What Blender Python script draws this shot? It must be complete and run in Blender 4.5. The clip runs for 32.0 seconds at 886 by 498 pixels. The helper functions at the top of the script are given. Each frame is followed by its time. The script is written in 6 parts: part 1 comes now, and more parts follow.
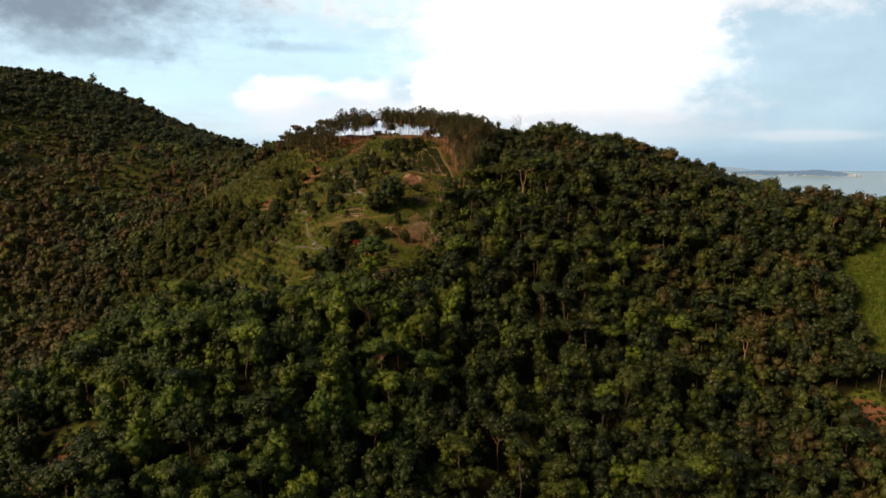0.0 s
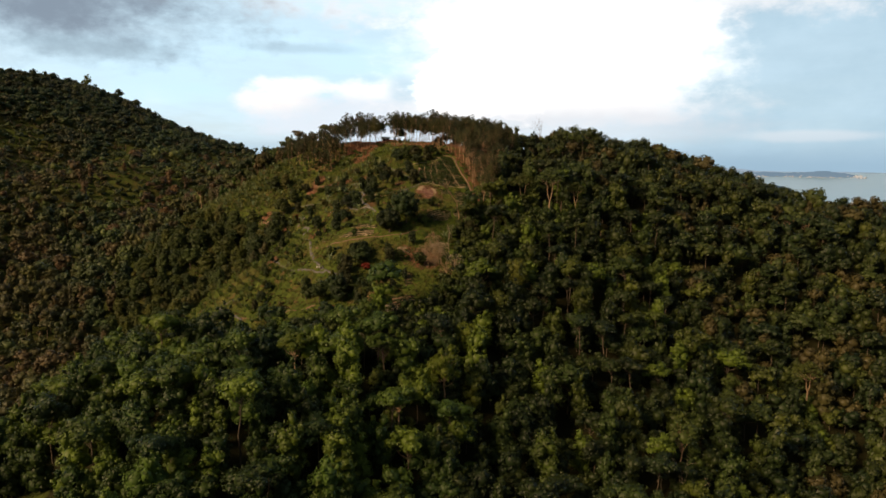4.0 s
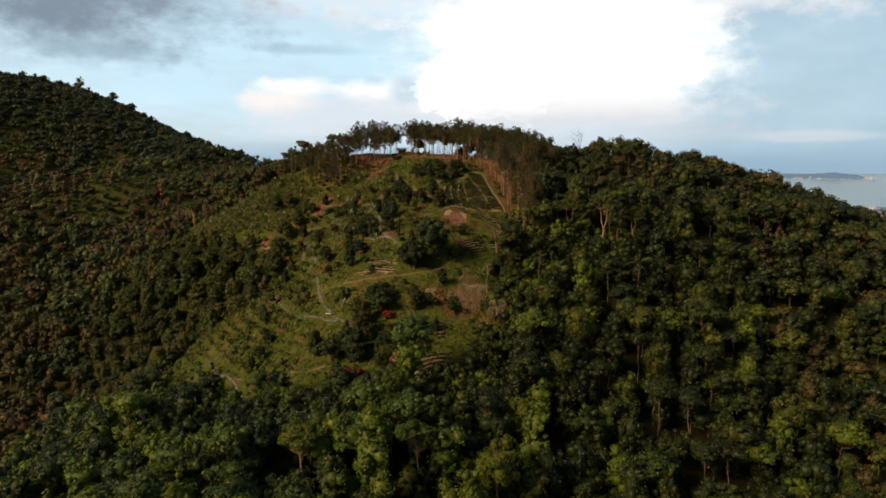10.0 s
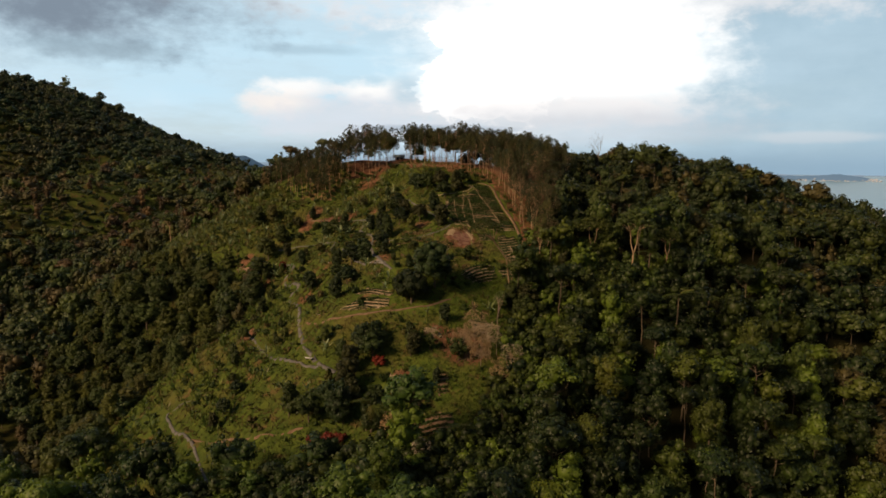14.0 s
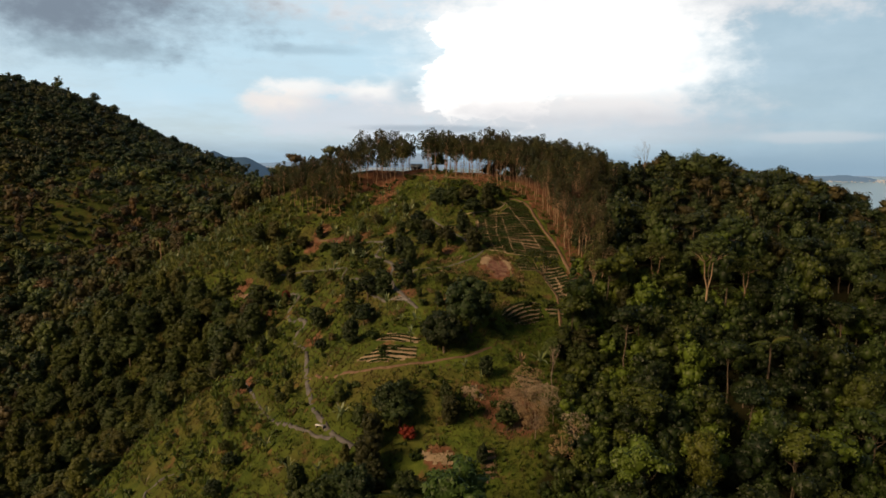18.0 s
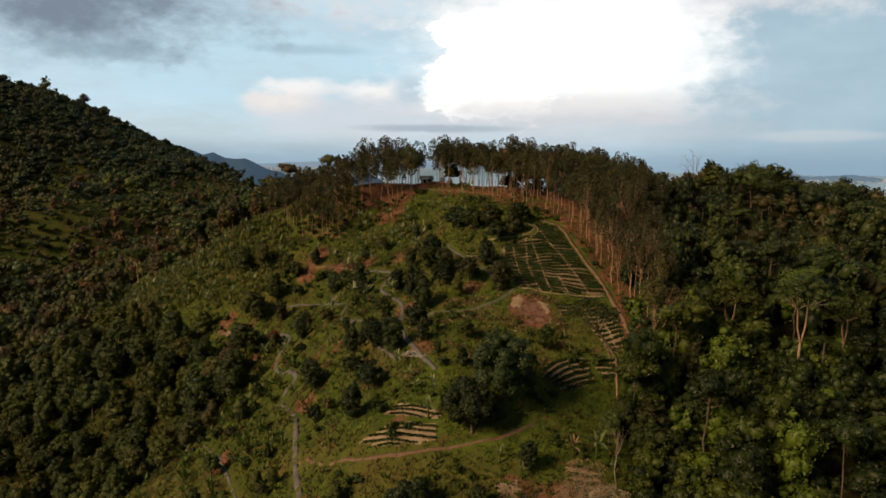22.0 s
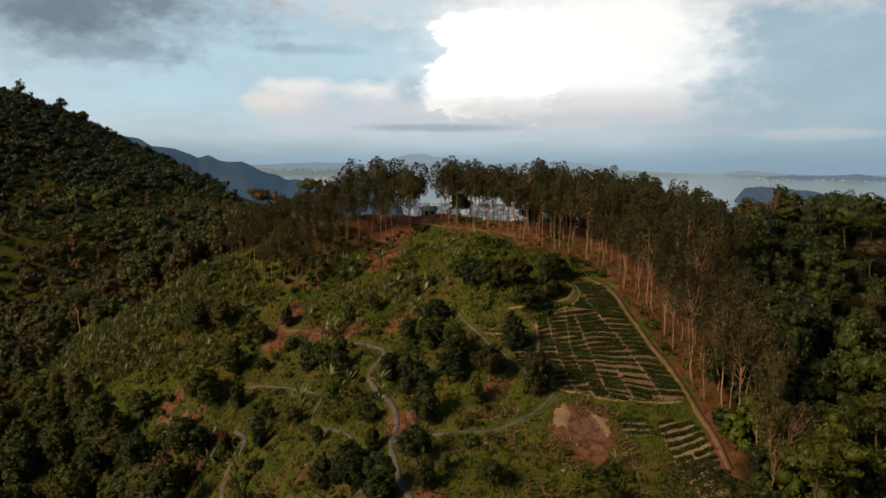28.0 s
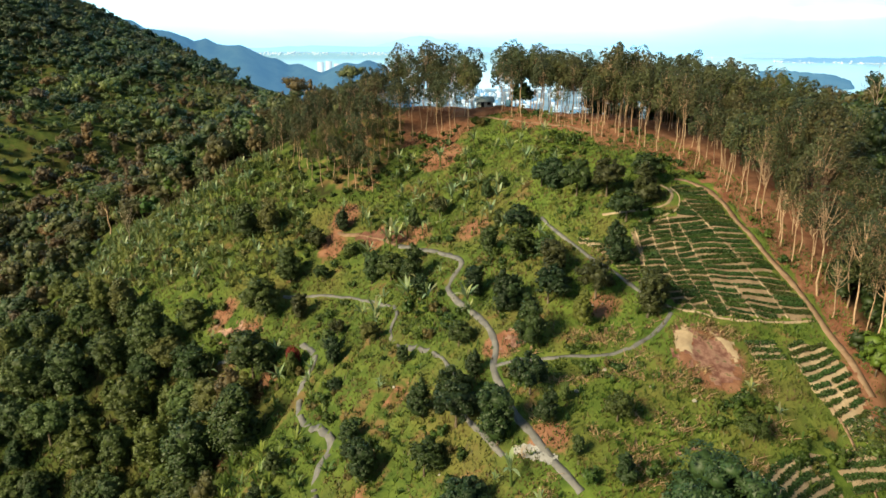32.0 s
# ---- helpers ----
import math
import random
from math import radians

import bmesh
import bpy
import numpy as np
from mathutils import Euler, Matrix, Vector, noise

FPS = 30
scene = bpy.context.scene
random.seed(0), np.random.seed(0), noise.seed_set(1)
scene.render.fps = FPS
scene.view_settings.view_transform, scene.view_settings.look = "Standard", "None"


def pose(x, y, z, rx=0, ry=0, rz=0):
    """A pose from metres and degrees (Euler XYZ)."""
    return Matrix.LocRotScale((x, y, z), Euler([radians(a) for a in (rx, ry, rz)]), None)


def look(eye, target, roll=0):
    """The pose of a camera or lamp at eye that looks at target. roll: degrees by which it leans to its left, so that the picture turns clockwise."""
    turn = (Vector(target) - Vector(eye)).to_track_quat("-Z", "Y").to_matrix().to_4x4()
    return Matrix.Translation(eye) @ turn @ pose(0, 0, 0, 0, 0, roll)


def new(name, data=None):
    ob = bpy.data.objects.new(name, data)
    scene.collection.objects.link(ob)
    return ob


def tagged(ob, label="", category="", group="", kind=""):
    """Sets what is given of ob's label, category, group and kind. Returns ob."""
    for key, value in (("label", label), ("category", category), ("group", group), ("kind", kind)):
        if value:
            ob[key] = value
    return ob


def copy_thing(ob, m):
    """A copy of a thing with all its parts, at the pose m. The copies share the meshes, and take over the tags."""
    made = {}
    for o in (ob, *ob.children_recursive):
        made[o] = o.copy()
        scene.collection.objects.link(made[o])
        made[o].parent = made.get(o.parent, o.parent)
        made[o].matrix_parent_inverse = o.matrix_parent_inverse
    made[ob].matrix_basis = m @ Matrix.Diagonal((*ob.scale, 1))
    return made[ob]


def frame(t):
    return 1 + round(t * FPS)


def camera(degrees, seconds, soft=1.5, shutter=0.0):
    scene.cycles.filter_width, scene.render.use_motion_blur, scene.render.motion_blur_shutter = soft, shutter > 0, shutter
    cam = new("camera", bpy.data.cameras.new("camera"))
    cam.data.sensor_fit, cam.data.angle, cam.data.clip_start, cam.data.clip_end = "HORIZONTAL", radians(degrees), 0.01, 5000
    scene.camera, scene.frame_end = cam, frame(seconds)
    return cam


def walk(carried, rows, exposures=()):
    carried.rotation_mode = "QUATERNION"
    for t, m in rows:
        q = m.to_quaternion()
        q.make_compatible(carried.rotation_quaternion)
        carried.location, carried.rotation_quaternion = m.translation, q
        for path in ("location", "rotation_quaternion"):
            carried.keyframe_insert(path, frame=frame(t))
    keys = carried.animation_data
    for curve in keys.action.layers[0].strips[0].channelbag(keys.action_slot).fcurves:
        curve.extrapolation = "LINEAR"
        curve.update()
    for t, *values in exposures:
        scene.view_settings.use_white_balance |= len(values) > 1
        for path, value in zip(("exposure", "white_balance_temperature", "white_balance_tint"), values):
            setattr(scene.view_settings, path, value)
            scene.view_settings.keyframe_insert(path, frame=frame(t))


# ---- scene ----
cam = camera(66.0, 32.0, soft=1.6)
PATH = [
    (0, (7.004, 1.416, 2.201), (7.022, 3.401, 1.956), 0.6),
    (0.5, (7.085, 5.968, 2.718), (7.103, 7.953, 2.473), 0.5),
    (1, (7.115, 10.431, 3.281), (7.132, 12.416, 3.037), 0.6),
    (1.5, (6.937, 14.836, 3.864), (6.954, 16.821, 3.62), 0.6),
    (2, (6.116, 18.853, 4.442), (6.133, 20.838, 4.198), 0.6),
    (2.5, (4.954, 22.327, 5.002), (4.972, 24.312, 4.758), 0.6),
    (3, (3.568, 25.53, 5.529), (3.585, 27.515, 5.285), 0.6),
    (3.5, (1.965, 28.443, 6.011), (1.98, 30.428, 5.768), 0.6),
    (5.5, (-1.355, 42.602, 8.325), (-1.342, 44.587, 8.082), 0.5),
    (6, (-1.663, 46.562, 8.929), (-1.651, 48.547, 8.686), 0.5),
    (6.5, (-2.45, 50.408, 9.4), (-2.438, 52.393, 9.158), 0.6),
    (7, (-3.661, 54.12, 9.987), (-3.65, 56.105, 9.746), 0.5),
    (7.5, (-5.131, 57.829, 10.547), (-5.121, 59.814, 10.305), 0.5),
    (8, (-7.006, 61.38, 11.19), (-6.996, 63.365, 10.949), 0.6),
    (8.5, (-8.492, 64.991, 11.794), (-8.484, 66.976, 11.552), 0.5),
    (9, (-9.163, 68.587, 12.308), (-9.155, 70.573, 12.067), 0.5),
    (9.5, (-9.318, 72.291, 12.879), (-9.31, 74.277, 12.638), 0.5),
    (10, (-9.248, 75.982, 13.28), (-9.242, 77.967, 13.039), 0.5),
    (10.5, (-9.363, 80.089, 13.592), (-9.358, 82.075, 13.351), 0.5),
    (11, (-9.456, 84.642, 13.97), (-9.45, 86.628, 13.728), 0.5),
    (11.5, (-9.11, 89.01, 14.315), (-9.105, 90.995, 14.074), 0.6),
    (12, (-9.03, 93.269, 14.74), (-9.025, 95.255, 14.499), 0.7),
    (12.5, (-9.196, 97.262, 15.342), (-9.192, 99.248, 15.102), 0.7),
    (13, (-9.446, 101.258, 15.926), (-9.442, 103.244, 15.685), 0.7),
    (13.5, (-9.45, 105.355, 16.432), (-9.447, 107.34, 16.192), 0.7),
    (14, (-9.745, 109.55, 16.854), (-9.741, 111.536, 16.614), 0.6),
    (14.5, (-10.349, 113.36, 17.377), (-10.346, 115.345, 17.137), 0.6),
    (16.5, (-14.442, 129.639, 19.507), (-14.44, 131.624, 19.266), 0.6),
    (17, (-15.512, 133.995, 19.968), (-15.511, 135.981, 19.727), 0.6),
    (17.5, (-16.644, 138.205, 20.471), (-16.644, 140.191, 20.23), 0.6),
    (18, (-17.852, 142.309, 20.925), (-17.852, 144.295, 20.685), 0.6),
    (18.5, (-19.264, 146.347, 21.485), (-19.265, 148.332, 21.245), 0.6),
    (19, (-20.644, 150.446, 21.965), (-20.645, 152.432, 21.724), 0.6),
    (19.5, (-21.687, 154.627, 22.514), (-21.688, 156.613, 22.273), 0.5),
    (20, (-21.96, 158.785, 23.039), (-21.962, 160.771, 22.798), 0.5),
    (20.5, (-22.073, 162.981, 23.536), (-22.075, 164.967, 23.296), 0.5),
    (21, (-22.128, 167.317, 24.037), (-22.13, 169.303, 23.796), 0.5),
    (21.5, (-22.108, 171.607, 24.538), (-22.112, 173.593, 24.297), 0.5),
    (22, (-22.133, 175.931, 25.08), (-22.138, 177.916, 24.839), 0.5),
    (22.5, (-22.097, 180.227, 25.656), (-22.102, 182.212, 25.415), 0.5),
    (23, (-22.118, 184.6, 26.275), (-22.124, 186.586, 26.034), 0.5),
    (23.5, (-22.233, 189.139, 26.803), (-22.239, 191.124, 26.561), 0.5),
    (24, (-22.274, 193.737, 27.305), (-22.28, 195.722, 27.063), 0.4),
    (24.5, (-22.255, 197.777, 28.019), (-22.261, 199.763, 27.777), 0.4),
    (25, (-22.417, 201.506, 28.709), (-22.423, 203.492, 28.467), 0.4),
    (25.5, (-22.36, 205.093, 29.342), (-22.367, 207.079, 29.101), 0.3),
    (27.5, (-22.875, 218.781, 32.516), (-22.883, 220.767, 32.273), 0.3),
    (28, (-23.768, 221.775, 32.823), (-23.776, 223.76, 32.58), 0.3),
    (28.5, (-24.763, 224.532, 32.835), (-24.773, 226.516, 32.587), 0.2),
    (29, (-26.409, 226.59, 32.91), (-26.418, 228.559, 32.559), 0.2),
    (29.5, (-28.25, 228.205, 33.055), (-28.259, 230.126, 32.497), 0.3),
    (30, (-30.033, 229.696, 33.07), (-30.042, 231.616, 32.511), 0.2),
    (30.5, (-31.827, 230.869, 32.885), (-31.837, 232.791, 32.329), 0.3),
    (31, (-33.773, 232.107, 33.172), (-33.784, 234.027, 32.61), 0.2),
    (31.5, (-35.749, 233.264, 33.275), (-35.761, 235.182, 32.711), 0.1),
    (32, (-37.781, 234.355, 33.366), (-37.793, 236.274, 32.801), 0.1),
]
walk(cam, [(t, look(eye, target, roll)) for t, eye, target, roll in PATH],
     exposures=((0, 0.14, 6500, 10), (9, 0.0, 6500, 10), (19, -0.21, 6500, 10), (25, -0.30, 6500, 9), (29.4, -0.42, 6500, 9), (29.6, 0.35, 6450, 8), (30, 0.88, 6200, 2), (30.4, 1.2, 5700, -8), (31, 1.42, 5230, -11), (32, 1.42, 5180, -12)))

# ---- world, sun, exposure ----
SUN_AZ, SUN_EL = 235.0, 31.0      # degrees clockwise from +Y, and above the horizon


def tree_nodes(owner):
    owner.use_nodes = True
    nt = owner.node_tree
    nt.nodes.clear()
    return nt


class Graph:
    """Short-hand for node graphs."""

    def __init__(self, nt):
        self.nt = nt

    def add(self, kind):
        return self.nt.nodes.new(kind)

    def attribute(self, name):
        n = self.add("ShaderNodeAttribute")
        n.attribute_name = name
        return n.outputs["Fac"]

    def put(self, sock, v):
        if isinstance(v, bpy.types.NodeSocket):
            self.nt.links.new(v, sock)
        elif v is not None:
            sock.default_value = v

    def math(self, op, a, b=None, c=None, clamp=False):
        n = self.add("ShaderNodeMath")
        n.operation, n.use_clamp = op, clamp
        for s, v in zip(n.inputs, (a, b, c)):
            self.put(s, v)
        return n.outputs[0]

    def vec(self, op, a, b=None):
        n = self.add("ShaderNodeVectorMath")
        n.operation = op
        self.put(n.inputs[0], a)
        self.put(n.inputs[1], b)
        return n.outputs["Value"] if op in ("LENGTH", "DOT_PRODUCT") else n.outputs[0]

    def mix(self, fac, a, b, blend="MIX"):
        n = self.add("ShaderNodeMix")
        n.data_type, n.blend_type = "RGBA", blend
        self.put(n.inputs[0], fac)
        self.put(n.inputs[6], a if isinstance(a, bpy.types.NodeSocket) else (*a, 1) if len(a) == 3 else a)
        self.put(n.inputs[7], b if isinstance(b, bpy.types.NodeSocket) else (*b, 1) if len(b) == 3 else b)
        return n.outputs[2]

    def noise(self, vector, scale, detail=4.0, rough=0.55, distortion=0.0):
        n = self.add("ShaderNodeTexNoise")
        self.put(n.inputs["Vector"], vector)
        for k, v in (("Scale", scale), ("Detail", detail), ("Roughness", rough), ("Distortion", distortion)):
            n.inputs[k].default_value = v
        return n.outputs["Fac"]

    def ramp(self, v, lo, hi, a=0.0, b=1.0):
        n = self.add("ShaderNodeMapRange")
        n.interpolation_type = "SMOOTHSTEP"
        for s, x in zip(n.inputs, (v, lo, hi, a, b)):
            self.put(s, x)
        return n.outputs[0]


def make_sky():
    w = bpy.data.worlds.new("evening_sky")
    scene.world = w
    g = Graph(tree_nodes(w))
    sky = g.add("ShaderNodeTexSky")
    sky.sky_type, sky.sun_disc = "NISHITA", False
    sky.sun_elevation, sky.sun_rotation = radians(SUN_EL), radians(SUN_AZ)
    sky.altitude, sky.air_density, sky.dust_density = 200, 1.2, 1.5
    d = g.add("ShaderNodeTexCoord").outputs["Generated"]
    xyz = g.add("ShaderNodeSeparateXYZ")
    g.put(xyz.inputs[0], d)
    x, y, z = xyz.outputs
    flat = g.math("SQRT", g.math("ADD", g.math("MULTIPLY", x, x), g.math("MULTIPLY", y, y)))
    el = g.math("DIVIDE", z, g.math("MAXIMUM", flat, 0.02))
    ahead = g.ramp(y, 0.1, 0.5)
    u = g.math("DIVIDE", x, g.math("MAXIMUM", y, 0.1))
    plane = g.add("ShaderNodeCombineXYZ")
    g.put(plane.inputs[0], u)
    g.put(plane.inputs[1], g.math("MULTIPLY", el, 2.0))
    g.put(plane.inputs[2], 0.3)
    n1 = g.noise(plane.outputs[0], 5.0, 6.0, 0.55)
    n2 = g.noise(plane.outputs[0], 14.0, 5.0, 0.6)
    n4 = g.noise(plane.outputs[0], 34.0, 4.0, 0.55)
    wob = g.math("ADD", g.math("MULTIPLY", g.math("SUBTRACT", n1, 0.5), 0.16), g.math("MULTIPLY", g.math("SUBTRACT", n2, 0.5), 0.13))

    wob = g.math("ADD", wob, g.math("MULTIPLY", g.math("SUBTRACT", n4, 0.5), 0.10))

    def bank(cu, cv, ru, rv, soft, k=1.0, square=2.0):
        """A cloud bank: a soft ellipse in the sky with a ragged rim."""
        a = g.math("DIVIDE", g.math("SUBTRACT", u, cu), ru)
        b = g.math("DIVIDE", g.math("SUBTRACT", el, cv), rv)
        a, b = g.math("POWER", g.math("ABSOLUTE", a), square), g.math("POWER", g.math("ABSOLUTE", b), square)
        r = g.math("POWER", g.math("ADD", a, b), 1.0 / square)
        r = g.math("ADD", r, g.math("MULTIPLY", wob, k / max(min(ru, rv) * 4, 0.2)))
        return g.math("MULTIPLY", g.ramp(r, 1.0 + soft, 1.0 - soft), ahead)

    base = g.mix(1.0, sky.outputs[0], (0.085, 0.085, 0.085), "MULTIPLY")
    streak = g.add("ShaderNodeCombineXYZ")
    g.put(streak.inputs[0], g.math("MULTIPLY", u, 1.0))
    g.put(streak.inputs[1], g.math("MULTIPLY", el, 5.0))
    g.put(streak.inputs[2], 1.7)
    n3 = g.noise(streak.outputs[0], 4.5, 6.0, 0.6)
    col = g.mix(g.ramp(n3, 0.3, 0.7, 0.65, 0.95), base, (0.78, 0.97, 1.09))
    # blue gap, grey evening cloud, the tall bright cloud, low pink tops, haze
    col = g.mix(g.math("MULTIPLY", bank(-0.30, 0.15, 0.34, 0.085, 0.5), g.ramp(n3, 0.35, 0.65, 0.5, 0.9)), col, (0.62, 0.87, 1.02))
    col = g.mix(g.math("MULTIPLY", bank(0.54, 0.12, 0.25, 0.17, 0.45), g.ramp(n1, 0.3, 0.7, 0.6, 0.92)), col, (0.40, 0.57, 0.69))
    col = g.mix(g.math("MULTIPLY", bank(0.55, 0.26, 0.22, 0.05, 0.6), g.ramp(n3, 0.4, 0.6, 0.3, 0.8)), col, (0.70, 0.76, 0.81))
    col = g.mix(g.math("MULTIPLY", bank(0.22, 0.226, 0.42, 0.034, 0.5, 2.4), 0.85), col, (0.86, 0.88, 0.91))
    col = g.mix(g.math("MULTIPLY", bank(-0.215, 0.109, 0.045, 0.012, 0.6, 2.2), 0.8), col, (1.18, 1.14, 1.10))
    col = g.mix(g.math("MULTIPLY", bank(-0.106, 0.104, 0.040, 0.013, 0.55, 2.2), 0.85), col, (1.18, 1.14, 1.10))
    col = g.mix(g.math("MULTIPLY", bank(-0.232, 0.086, 0.055, 0.015, 0.6, 2.2), 0.75), col, (1.18, 1.03, 0.93))
    col = g.mix(g.math("MULTIPLY", bank(-0.12, 0.066, 0.13, 0.032, 0.5, 2.0), 0.75), col, (0.78, 0.82, 0.89))
    col = g.mix(g.math("MULTIPLY", bank(0.17, 0.165, 0.20, 0.085, 0.42, 1.6, 3.0), 0.9), col, (1.4, 1.38, 1.34))
    col = g.mix(bank(0.075, 0.148, 0.105, 0.075, 0.07, 2.0, 4.0), col, (1.7, 1.68, 1.62))
    col = g.mix(g.math("MULTIPLY", bank(-0.050, 0.107, 0.022, 0.020, 0.7, 1.2), 0.7), col, (0.50, 0.68, 0.80))
    col = g.mix(g.math("MULTIPLY", bank(0.17, 0.082, 0.20, 0.022, 0.6, 1.4), 0.8), col, (0.95, 0.92, 0.92))
    col = g.mix(g.math("MULTIPLY", bank(0.20, 0.055, 0.22, 0.022, 0.6, 1.4), 0.6), col, (0.66, 0.70, 0.76))
    col = g.mix(g.math("MULTIPLY", bank(-0.02, 0.054, 0.10, 0.005, 0.6), 0.6), col, (0.36, 0.45, 0.54))
    col = g.mix(g.math("MULTIPLY", bank(-0.56, 0.205, 0.21, 0.050, 0.95, 2.4), 0.92), col, (0.21, 0.26, 0.33))
    col = g.mix(g.math("MULTIPLY", bank(-0.50, 0.145, 0.11, 0.012, 0.6, 1.2), 0.6), col, (0.33, 0.44, 0.52))
    col = g.mix(g.math("MULTIPLY", bank(-0.20, 0.160, 0.07, 0.006, 0.8, 1.6), 0.45), col, (0.36, 0.50, 0.60))
    col = g.mix(g.math("MULTIPLY", bank(0.02, 0.268, 0.10, 0.020, 0.5, 1.6), 0.6), col, (0.35, 0.38, 0.42))
    col = g.mix(g.math("MULTIPLY", bank(0.54, 0.042, 0.10, 0.007, 0.5, 0.8), 0.8), col, (0.66, 0.74, 0.80))
    col = g.mix(g.math("MULTIPLY", g.ramp(el, 0.05, 0.0), 0.75), col, (0.275, 0.42, 0.555))
    # unseen sky overhead and behind, darkened to hold down the fill light
    dim = g.math("MAXIMUM", g.ramp(el, 0.30, 0.75), g.ramp(y, 0.45, -0.1))
    over = g.mix(g.ramp(n1, 0.3, 0.7), (0.036, 0.041, 0.050), (0.082, 0.083, 0.088))
    col = g.mix(g.math("MULTIPLY", dim, 0.95), col, over)
    bg = g.add("ShaderNodeBackground")
    g.put(bg.inputs[0], col)
    bg.inputs[1].default_value = 1.0
    out = g.add("ShaderNodeOutputWorld")
    g.nt.links.new(bg.outputs[0], out.inputs[0])


make_sky()
sun_data = bpy.data.lights.new("sun", "SUN")
sun_data.energy, sun_data.angle, sun_data.color = 4.4, radians(22), (1.0, 0.67, 0.37)
sun = new("sun", sun_data)
az, el = radians(SUN_AZ), radians(SUN_EL)
sun.matrix_world = look((0, 0, 300), (-math.sin(az) * math.cos(el), -math.cos(az) * math.cos(el), 300 - math.sin(el)))
sun.location = (0, 0, 500)

# ---- materials ----
MATS = {}


def finish(g, col, rough, bump=None, strength=0.3, dist=0.1, translucent=0.0, spec=0.3):
    bsdf = g.add("ShaderNodeBsdfPrincipled")
    g.put(bsdf.inputs["Base Color"], col)
    g.put(bsdf.inputs["Roughness"], rough)
    bsdf.inputs["Specular IOR Level"].default_value = spec
    if bump is not None:
        b = g.add("ShaderNodeBump")
        b.inputs["Strength"].default_value, b.inputs["Distance"].default_value = strength, dist
        g.put(b.inputs["Height"], bump)
        g.nt.links.new(b.outputs[0], bsdf.inputs["Normal"])
    res = bsdf.outputs[0]
    if translucent:
        tr = g.add("ShaderNodeBsdfTranslucent")
        g.put(tr.inputs[0], col)
        mx = g.add("ShaderNodeMixShader")
        mx.inputs[0].default_value = translucent
        g.nt.links.new(res, mx.inputs[1])
        g.nt.links.new(tr.outputs[0], mx.inputs[2])
        res = mx.outputs[0]
    out = g.add("ShaderNodeOutputMaterial")
    g.nt.links.new(res, out.inputs[0])


def material(name):
    m = bpy.data.materials.new(name)
    MATS[name] = m
    return Graph(tree_nodes(m))


def wpos(g):
    return g.add("ShaderNodeNewGeometry").outputs["Position"]


def foliage(name, dark, light, odd, odd_share=0.12, rough=0.55, tint=True, trans=0.2, dry=0.0, size=0.016):
    """Leaves: tone from tree to tree and from leaf to leaf, a few trees of an odd tone."""
    dark, light, odd = (tuple(0.86 * c for c in k) for k in (dark, light, odd))
    g = material(name)
    if tint:
        t = g.attribute("tint")
    else:
        t = g.add("ShaderNodeObjectInfo").outputs["Random"]
    leaf = g.add("ShaderNodeNewGeometry").outputs["Random Per Island"]
    f = g.math("ADD", g.math("MULTIPLY", g.math("POWER", t, 2.0 if tint else 1.2), 0.8), g.math("MULTIPLY", leaf, 0.2))
    col = g.mix(f, dark, light)
    # yellower and bluer trees
    hue = g.mix(g.math("FRACT", g.math("MULTIPLY", t, 5.17)), (1.18, 1.02, 0.75), (0.86, 0.98, 1.25))
    col = g.mix(1.0, col, hue, "MULTIPLY")
    pick = g.ramp(g.math("FRACT", g.math("MULTIPLY", t, 7.31)), 1.0 - odd_share - 0.04, 1.0 - odd_share)
    col = g.mix(g.math("MULTIPLY", pick, 0.8), col, odd)
    if dry:
        # stretches of dry brown growth and of old garden plots on the slope
        col = g.mix(g.ramp(g.noise(wpos(g), size, 4.0, 0.6), 0.46, 0.60, 0.0, dry), col, (0.125, 0.080, 0.034))
    n = g.noise(wpos(g), 1.3, 3.0)
    col = g.mix(g.ramp(n, 0.3, 0.7, 0.0, 0.35), col, (dark[0] * 0.6, dark[1] * 0.6, dark[2] * 0.6))
    finish(g, col, rough, translucent=trans, spec=0.35)


foliage("forest_leaves", (0.011, 0.029, 0.008), (0.112, 0.190, 0.022), (0.150, 0.228, 0.020), odd_share=0.12, trans=0.12)
foliage("east_leaves", (0.008, 0.020, 0.006), (0.086, 0.126, 0.017), (0.135, 0.205, 0.020), odd_share=0.13, trans=0.12)
foliage("umbrella_leaves", (0.034, 0.056, 0.012), (0.105, 0.138, 0.026), (0.10, 0.09, 0.025), tint=False)
foliage("ridge_leaves", (0.012, 0.026, 0.008), (0.092, 0.128, 0.024), (0.095, 0.076, 0.028), odd_share=0.12, trans=0.12)
foliage("mountain_leaves", (0.013, 0.034, 0.014), (0.062, 0.110, 0.036), (0.065, 0.070, 0.03), odd_share=0.1, trans=0.12, dry=0.15)
foliage("western_leaves", (0.024, 0.046, 0.017), (0.138, 0.195, 0.048), (0.125, 0.086, 0.036), odd_share=0.12, trans=0.12, dry=0.4)
foliage("russet_leaves", (0.060, 0.044, 0.022), (0.165, 0.115, 0.055), (0.13, 0.12, 0.05), odd_share=0.15, trans=0.12)
foliage("bright_leaves", (0.05, 0.09, 0.010), (0.15, 0.215, 0.018), (0.15, 0.16, 0.025), tint=False, trans=0.15)
foliage("rubber_leaves", (0.030, 0.040, 0.014), (0.098, 0.112, 0.036), (0.09, 0.08, 0.03), tint=False, trans=0.1)
foliage("orchard_leaves", (0.030, 0.052, 0.012), (0.122, 0.156, 0.030), (0.12, 0.115, 0.026), tint=False, trans=0.12)
